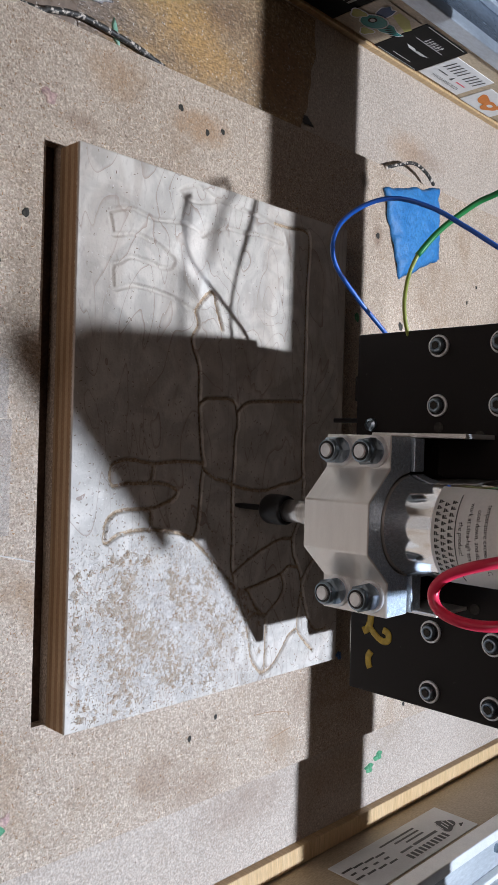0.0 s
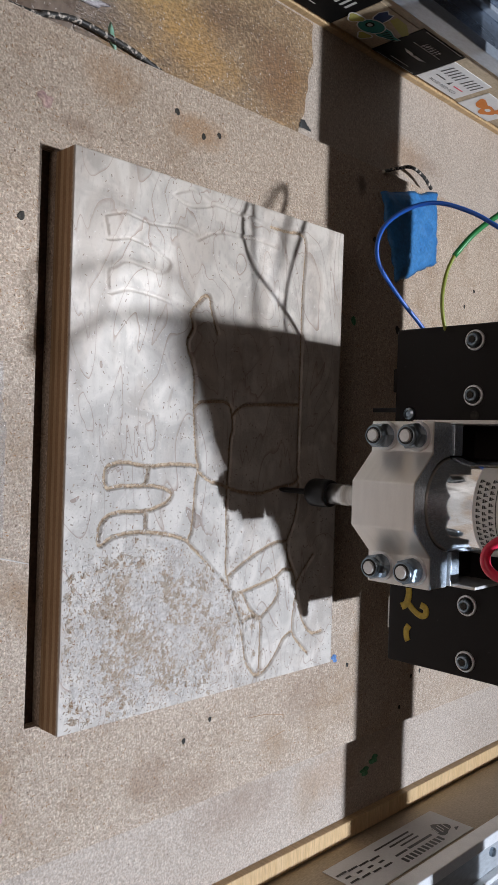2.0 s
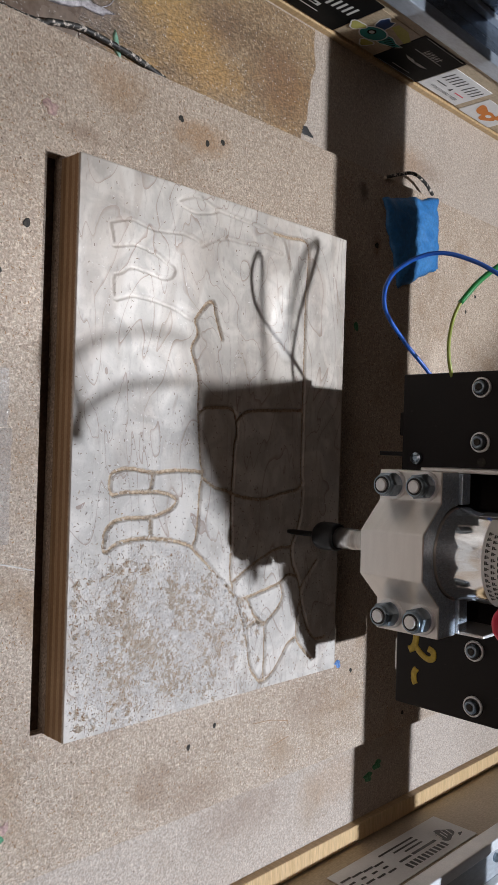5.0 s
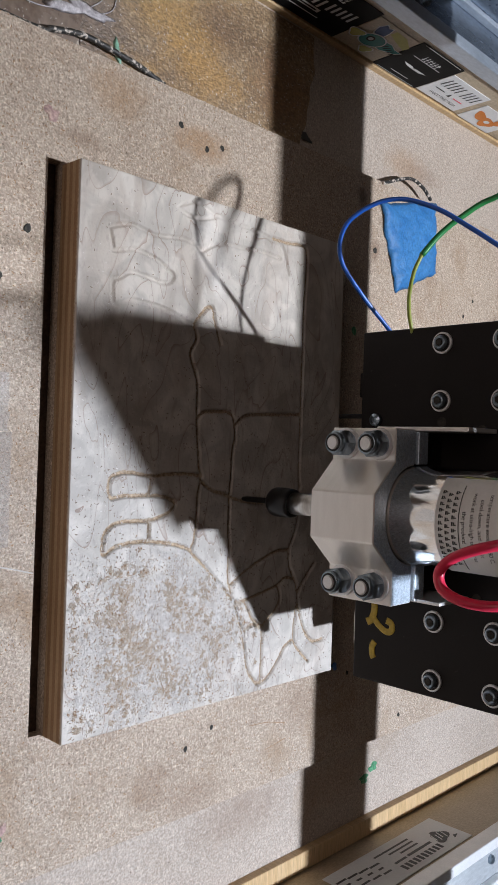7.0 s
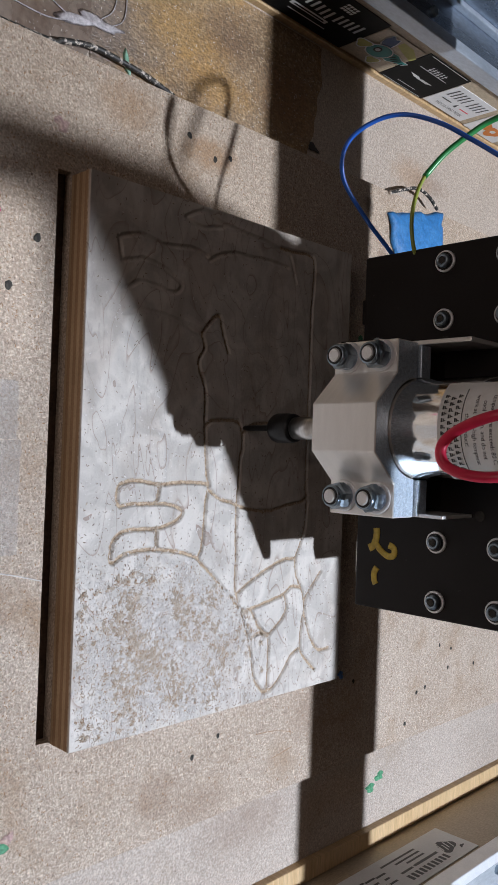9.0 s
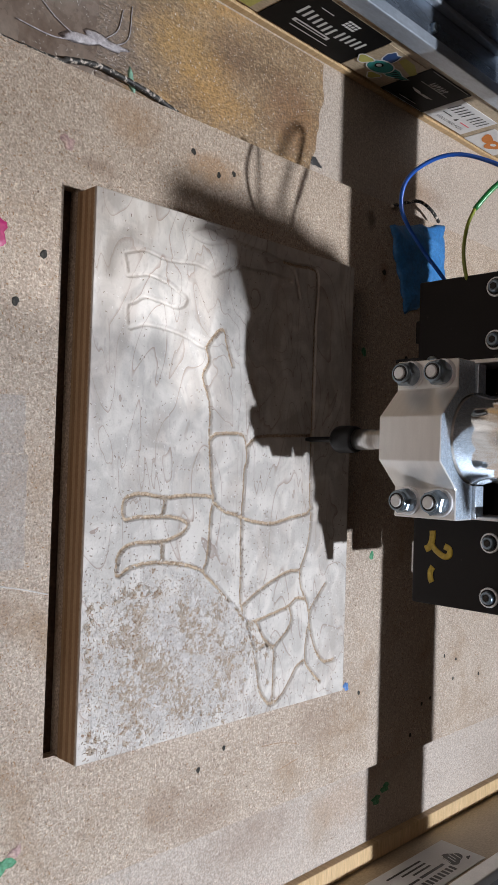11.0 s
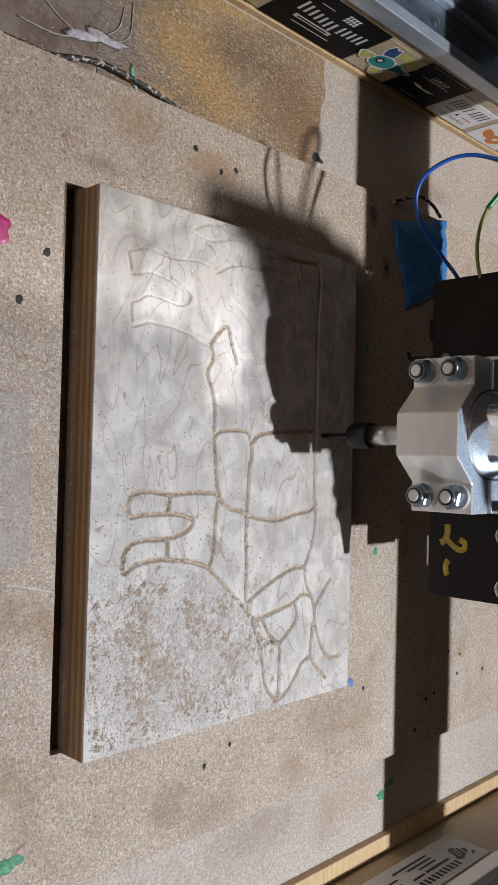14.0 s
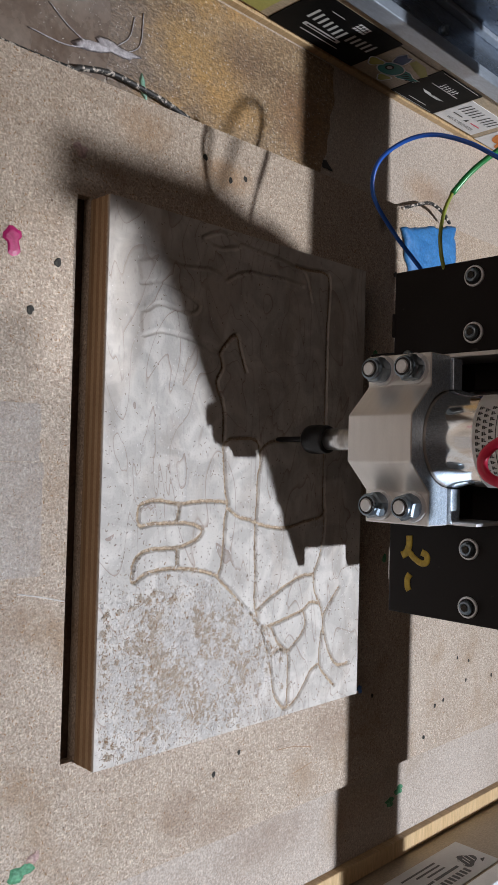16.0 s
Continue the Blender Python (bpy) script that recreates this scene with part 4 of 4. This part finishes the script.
tagged(part("masking_tape", tape_patch(), TAPE, smooth=True), "crumpled blue masking tape stuck over the board seam", "tape")
cable = [(-0.203, -0.10, LOW + 0.004), (-0.203, -0.019, LOW + 0.004), (-0.206, -0.006, LOW + 0.004), (-0.210, 0.011, LOW + 0.0035), (-0.2095, 0.027, LOW + 0.0035), (-0.2075, 0.048, LOW + 0.003), (-0.2035, 0.066, LOW + 0.003)]
tagged(part("cable", tube(cable, 0.0016), CABLE, smooth=True), "thin black cable covered in sawdust along the seam", "cable")
tagged(part("loose_wire", tube([(-0.200, 0.268, 0.001), (-0.206, 0.283, 0.003), (-0.211, 0.300, 0.004), (-0.209, 0.318, 0.003), (-0.203, 0.331, 0.002)], 0.0013), CABLE, smooth=True), "short curl of dusty black wire beside the tape", "wire")
glue = part("glue_smear", blob(0.0036, 0.019, 0.0009, 12, 30, 0.55), GLUE, smooth=True)
glue.matrix_basis = pose(-0.224, 0.012, LOW + 0.0006, 0, 0, 4)
for pts in (((0.002, -0.012, 0.0004), (-0.004, -0.024, 0.0004), (-0.012, -0.034, 0.0004)), ((0.003, -0.010, 0.0004), (0.006, -0.026, 0.0004), (0.004, -0.046, 0.0004)), ((-0.003, 0.006, 0.0004), (-0.010, 0.014, 0.0004), (-0.022, 0.018, 0.0004)), ((-0.001, 0.012, 0.0004), (-0.008, 0.021, 0.0004), (-0.026, 0.024, 0.0004))):
    part("glue_strand", tube(pts, 0.00035, 6, 6), GLUE, glue, "thin strand of glue", smooth=True)
tagged(glue, "shiny whitish smear of dried glue on the side board", "glue")
gb = part("green_drop", blob(0.0065, 0.0022, 0.0012, 8, 18, 0.3), PAINT_MINT, smooth=True)
gb.matrix_basis = pose(-0.2110, 0.0355, LOW + 0.0006, 0, 0, 15)
tagged(gb, "pale green drop of dried paint beside the cable", "paint drop")

# ---- the carriage with spindle ----
carriage = thing("spindle_carriage", "black plate carriage carrying a chrome spindle motor", "cnc carriage")
plate = part("plate", box(-0.0955, 0.0950, 0.030, 0.036, 0.0764, 0.262, 0.0010), BLACK, carriage)


def bolt(x, z):
    m = pose(x, 0.030, z, 90)
    w = part("washer", lathe([(0.0028, 0.0), (0.0056, 0.0), (0.0056, 0.0010), (0.0052, 0.0013), (0.0028, 0.0013)], m, 28), ZINC, carriage, smooth=False)
    part("bolt_head", lathe([(0.0034, 0.0012), (0.0037, 0.0020), (0.0036, 0.0034), (0.0031, 0.0041), (0.0022, 0.0042), (0.0019, 0.0022)], m, 24), STEEL, w, "domed socket bolt head", smooth=True)
    part("seat_ring", lathe([(0.0030, 0.0014), (0.0046, 0.0014), (0.0046, 0.0017), (0.0030, 0.0017)], m, 24), DARKSTEEL, w, "dark ring under the head")
    # dark hex disc on top of the head, coloured as the shade inside a socket
    part("hex_socket", lathe([(0.0001, 0.00440), (0.0019, 0.00440), (0.0020, 0.0040)], m, 6), DARK_HOLE, w)


for z in (0.1265, 0.160, 0.235):
    for x in (-0.0865, -0.0568, 0.0560, 0.0860):
        bolt(x, z)
for x, z in ((-0.042, 0.150), (0.041, 0.150), (-0.046, 0.1275)):
    part("drilled_hole", lathe([(0.0022, 0.0), (0.0026, 0.0), (0.0026, 0.0003), (0.0020, 0.0002)], pose(x, 0.0298, z, 90), 18), DARK_HOLE, carriage)
for mark, r in (([(0.0520, 0.0897), (0.0545, 0.0899), (0.0580, 0.0895), (0.0615, 0.0880), (0.0632, 0.0852)], 0.0021), ([(0.0600, 0.0890), (0.0640, 0.0932), (0.0664, 0.0980), (0.0652, 0.1012), (0.0618, 0.1010), (0.0604, 0.0978)], 0.0019), ([(0.0730, 0.0906), (0.0760, 0.0890), (0.0800, 0.0892), (0.0820, 0.0902)], 0.0019)):
    bm = tube([(x, 0.0, z) for x, z in mark], r, 8, 6)
    bmesh.ops.transform(bm, matrix=pose(0, 0.0298, 0) @ Matrix.Diagonal((1, 0.12, 1, 1)), verts=bm.verts[:])
    part("gold_paint_mark", bm, GOLD, carriage, "gold paint daub", smooth=True)

# clamp: front jaw, rear jaw
Z0, Z1 = 0.0950, 0.1320
R = 0.0238
front = [(-0.0410, -0.0012), (-0.0410, -0.0178), (-0.0255, -0.0178), (-0.0105, -0.0335), (0.0120, -0.0335), (0.0262, -0.0178), (0.0420, -0.0178), (0.0420, -0.0012), (0.0225, -0.0012)]
arc_f = [(R * math.cos(a), R * math.sin(a)) for a in np.linspace(-0.05, -math.pi + 0.05, 25)]
jaw = part("front_jaw", prism(front[:-1] + arc_f, Z0, Z1, bevel=0.0005), ALU, carriage, "brushed aluminium clamp jaw with chamfered front")
jaw.data.materials.append(ALU_CUT)
for f in jaw.data.polygons:
    f.material_index = 1 if abs(f.normal.z) > 0.9 else 0
for x0, x1 in ((-0.0400, -0.0243), (0.0243, 0.0415)):
    part("rear_jaw", box(x0, x1, 0.0006, 0.0088, Z0, Z1 + 0.001, 0.0005), ALU_CUT, carriage, "sawn aluminium rear clamp jaw")
    # rear of the clamp in plate black: its shadow is put into the colour
    part("clamp_base", box(x0 * 0.92, x1 * 0.92, 0.0090, 0.0297, Z0 + 0.003, Z1 - 0.004, 0.0005), BLACK, carriage)
part("bracket_strip", box(-0.0425, -0.0403, 0.002, 0.0295, Z0 + 0.012, 0.158, 0.0004), ALU, carriage, "thin bright metal strip")
part("bracket_strip", box(0.0403, 0.0420, 0.002, 0.0295, Z0 + 0.006, 0.146, 0.0004), ALU, carriage, "thin bright metal strip")


def nut(x, z):
    m = pose(x, -0.0178, z, 90)
    w = part("clamp_washer", lathe([(0.003, 0), (0.0076, 0), (0.0076, 0.0010), (0.0072, 0.0014), (0.003, 0.0014)], m, 30), ZINC, carriage)
    part("lock_washer", lathe([(0.003, 0.0013), (0.0060, 0.0013), (0.0060, 0.0029), (0.003, 0.0029)], m, 26), STEEL, w)
    part("hex_nut", lathe([(0.0040, 0.0028), (0.0066, 0.0028), (0.0068, 0.0036), (0.0068, 0.0074), (0.0060, 0.0086), (0.0040, 0.0090)], m @ pose(0, 0, 0, 0, 0, 11 * (x > 0) + 300 * z), 6), STEEL, w)
    part("nut_collar", lathe([(0.0052, 0.0084), (0.0052, 0.0108), (0.0047, 0.0114), (0.0040, 0.0112)], m, 24), STEEL, w, "rounded nut collar", smooth=True)
    part("nylon_ring", lathe([(0.0034, 0.0100), (0.0043, 0.0113), (0.0041, 0.0117), (0.0034, 0.0117)], m, 24), DARKSTEEL, w, "dark nylon locking ring")
    part("bolt_end", lathe([(0.0032, 0.004), (0.0034, 0.0116), (0.0028, 0.0123)], m, 20), ZINC, w)


for x in (-0.0335, 0.0332):
    nut(x, 0.1040)
    nut(x, 0.1232)

motor = part("motor_can", lathe([(0.010, 0.0935), (0.0225, 0.0935), (0.0236, 0.0945), (0.0236, 0.235), (0.0225, 0.237), (0.012, 0.237), (0.012, 0.241), (0.004, 0.241)], None, 64), CHROME, carriage, "polished chrome motor can", smooth=False)
for f in motor.data.polygons:
    f.use_smooth = abs(f.normal.z) < 0.5


def wrapped_sheet(a0, a1, z0, z1, r0, r1, n=40):
    bm = bmesh.new()
    prev = None
    for i in range(n + 1):
        a = a0 + (a1 - a0) * i / n
        s, c = math.sin(a), -math.cos(a)
        ring = [bm.verts.new((r * s, r * c, z)) for r, z in ((r0, z0), (r1, z0), (r1, z1), (r0, z1))]
        if prev:
            for k in range(4):
                j = (k + 1) % 4
                bm.faces.new((prev[k], ring[k], ring[j], prev[j]))
        prev = ring
    bmesh.ops.recalc_face_normals(bm, faces=bm.faces[:])
    return bm


paper = part("motor_label", wrapped_sheet(-0.95, 1.25, 0.1572, 0.222, 0.0237, 0.0239), PAPER, carriage, "white paper label with small black print", smooth=True)
rl = 0.02405
for row, z in enumerate((0.1590, 0.1622, 0.1654)):
    for k in range(13):
        a = -0.62 + k * 0.118 + 0.05 * (row % 2)
        if a > 1.15:
            continue
        part("glyph_bar", wrapped_sheet(a, a + 0.070, z, z + 0.0007, 0.0238, rl, 2), INK, paper)
        part("glyph_bar", wrapped_sheet(a + 0.005, a + 0.065, z + 0.0010, z + 0.0014, 0.0238, rl, 2), INK, paper)
        part("glyph_bar", wrapped_sheet(a + 0.025 + 0.01 * (k % 3), a + 0.045 + 0.01 * (k % 3), z + 0.0014, z + 0.0022, 0.0238, rl, 2), INK, paper)
part("label_rule", wrapped_sheet(-0.75, 1.0, 0.1686, 0.1689, 0.0238, rl, 30), INK, paper)
for words, z in (("the product!", 0.1704), ("work at ultra-high temperat", 0.1742), ("cool down, and do not", 0.1780), ("temperature exceeds 80 C,", 0.1818)):
    part("label_line", text_mesh(words, 0.0028, rl, (0.0015, z)), INK, paper)

# shaft, collet nut and cutter
part("spindle_shaft", lathe([(0.0062, 0.0935), (0.0062, 0.0900), (0.0057, 0.0890), (0.0057, 0.0680), (0.0060, 0.0675), (0.0060, 0.0545)], None, 32), GROUND_STEEL, carriage, "ground steel shaft", smooth=True)
part("collet_nut", lathe([(0.0035, 0.0395), (0.0062, 0.0398), (0.0076, 0.0415), (0.0082, 0.0435), (0.0082, 0.0505), (0.0080, 0.0512), (0.0080, 0.0535), (0.0076, 0.0552), (0.0058, 0.0555)], None, 36), DARKSTEEL, carriage, "black collet nut", smooth=True)
part("cutter", lathe([(0.0004, 0.0150), (0.0012, 0.0165), (0.0016, 0.0200), (0.0017, 0.0400), (0.0017, 0.0410)], None, 16), DARKSTEEL, carriage, "slim dark cutter", smooth=True)
part("switch_pin", box(-0.0505, -0.0480, 0.031, 0.034, 0.0600, 0.0770, 0.0004), DARKSTEEL, carriage, "thin black switch lever")
part("small_screw", lathe([(0.0022, 0), (0.0036, 0.0004), (0.0034, 0.0022), (0.0018, 0.0030), (0.0016, 0.0024)], pose(-0.0470, 0.030, 0.0870, 90), 12), STEEL, carriage)
part("wheel_edge", box(0.060, 0.079, 0.0365, 0.041, 0.0712, 0.090, 0.001), PAPER, carriage, "white plastic spacer behind the plate")
part("wheel_edge", box(-0.074, -0.060, 0.0365, 0.041, 0.0700, 0.090, 0.001), BLACK, carriage, "black spacer behind the plate")
# unseen bodies behind and above the plate, sized to shape the carriage's shadow
part("bearing_block", box(-0.093, 0.0913, 0.0365, 0.1063, 0.096, 0.286, 0.0005), BLACK, carriage)
part("rear_plate", box(-0.094, 0.0980, 0.0745, 0.1060, 0.0765, 0.0955, 0.001), BLACK, carriage)
# added to stop light leaking between carriage and beam
part("wheel_carrier", box(-0.094, 0.0960, 0.1064, 0.128, 0.0765, 0.1519, 0.0002), BLACK, carriage)
# from here up: blocks out of view, added only to cast shade
part("stepper_housing", box(-0.030, 0.024, 0.055, 0.105, 0.2865, 0.345, 0.003), BLACK, carriage, "unseen black block on top, added to cast shade")
part("stepper_bracket", box(0.0325, 0.0764, 0.0160, 0.0615, 0.2625, 0.2915, 0.002), BLACK, carriage)
part("side_housing", box(-0.093, -0.074, 0.045, 0.100, 0.2865, 0.328, 0.003), BLACK, carriage)
part("top_arm", box(-0.010, 0.010, 0.0225, 0.056, 0.338, 0.3445, 0.001), BLACK, carriage)
part("top_plate", box(-0.047, 0.1050, 0.0180, 0.0228, 0.2920, 0.433, 0.001), BLACK, carriage, "unseen black upright plate above the carriage, added to cast shade")

# wires
blue = [(-0.080, 0.046, 0.096), (-0.096, 0.034, 0.091), (-0.112, 0.014, 0.087), (-0.128, -0.006, 0.087), (-0.143, -0.010, 0.092), (-0.153, -0.004, 0.103), (-0.156, 0.004, 0.116), (-0.150, 0.012, 0.132), (-0.1395, 0.018, 0.147), (-0.124, 0.026, 0.168), (-0.105, 0.040, 0.200), (-0.080, 0.050, 0.225)]
part("blue_wire", tube(blue, 0.0012), BLUE_WIRE, carriage, smooth=True)
green = [(-0.080, 0.042, 0.107), (-0.095, 0.030, 0.1075), (-0.110, 0.028, 0.1065), (-0.125, 0.031, 0.1070), (-0.1367, 0.0356, 0.1095)]
part("striped_wire", tube(green, 0.0011), YELLOW_GREEN, carriage, "yellow-green wire", smooth=True)
green2 = [(-0.1350, 0.035, 0.109), (-0.147, 0.042, 0.116), (-0.157, 0.049, 0.126), (-0.164, 0.0545, 0.137), (-0.166, 0.058, 0.155), (-0.150, 0.060, 0.195), (-0.110, 0.060, 0.23)]
part("green_sleeve", tube(green2, 0.0016), GREEN_WIRE, carriage, "green heat-shrink sleeve", smooth=True)
red = [(-0.006, -0.018, 0.238), (-0.006, -0.045, 0.246), (-0.004, -0.075, 0.236), (-0.001, -0.089, 0.221), (0.004, -0.091, 0.207), (0.010, -0.0915, 0.2005), (0.0165, -0.0915, 0.2025), (0.0195, -0.090, 0.2125), (0.0185, -0.084, 0.225), (0.014, -0.060, 0.243), (0.010, -0.030, 0.243), (0.008, -0.018, 0.238)]
part("red_wire", tube(red, 0.0019), RED_WIRE, carriage, smooth=True)

# ---- the gantry beam behind the carriage ----
beam = thing("gantry_beam", "black aluminium gantry beam across the machine", "gantry beam")
part("extrusion", box(-0.37, 0.37, 0.1067, 0.162, 0.152, 0.2235, 0.0015), BLACK, beam)
# unseen bar added to widen the beam's shadow on the left
part("cable_tray", box(-0.37, -0.127, 0.0900, 0.1066, 0.146, 0.158, 0.001), BLACK, beam, "unseen black bar before the beam, added to cast shade")
for sx in (-1, 1):
    a, b = sorted((sx * 0.372, sx * 0.380))
    part("end_plate", box(a, b, 0.085, 0.165, 0.0, 0.215, 0.0015), BLACK, beam)

# ---- the workshop round the machine ----
bench = thing("workbench", "plain wooden workbench that carries the machine", "workbench", kind="structure")
part("benchtop", box(-0.8, 0.8, -0.56, 1.1, -0.070, -0.0265, 0.002), PLYWALL, bench)
for x in (-0.74, 0.74):
    for y in (-0.5, 1.04):
        part("leg", box(x - 0.035, x + 0.035, y - 0.035, y + 0.035, -0.93, -0.070, 0.003), PINE, bench)
tagged(part("floor", box(-2.5, 2.5, -2.5, 2.5, -1.0, -0.93), CONCRETE), "grey concrete workshop floor", "floor", kind="structure")
tagged(part("ceiling", box(-2.5, 2.5, -2.5, 2.5, 2.4, 2.5), WALL_PAINT), "painted workshop ceiling", "ceiling", kind="structure")
for nm, b in (("wall_north", (-2.5, 2.5, 2.5, 2.6)), ("wall_south", (-2.5, 2.5, -2.6, -2.5)), ("wall_east", (2.5, 2.6, -2.6, 2.6)), ("wall_west", (-2.6, -2.5, -2.6, 2.6))):
    tagged(part(nm, box(*b, -1.0, 2.5), WALL_PAINT), "plain painted workshop wall", "wall", kind="structure")


def motions():
    walk(carriage, [(t, pose(x, y, 0)) for t, x, y in TOOL])
    walk(beam, [(t, pose(0, y, 0)) for t, x, y in TOOL])


motions()
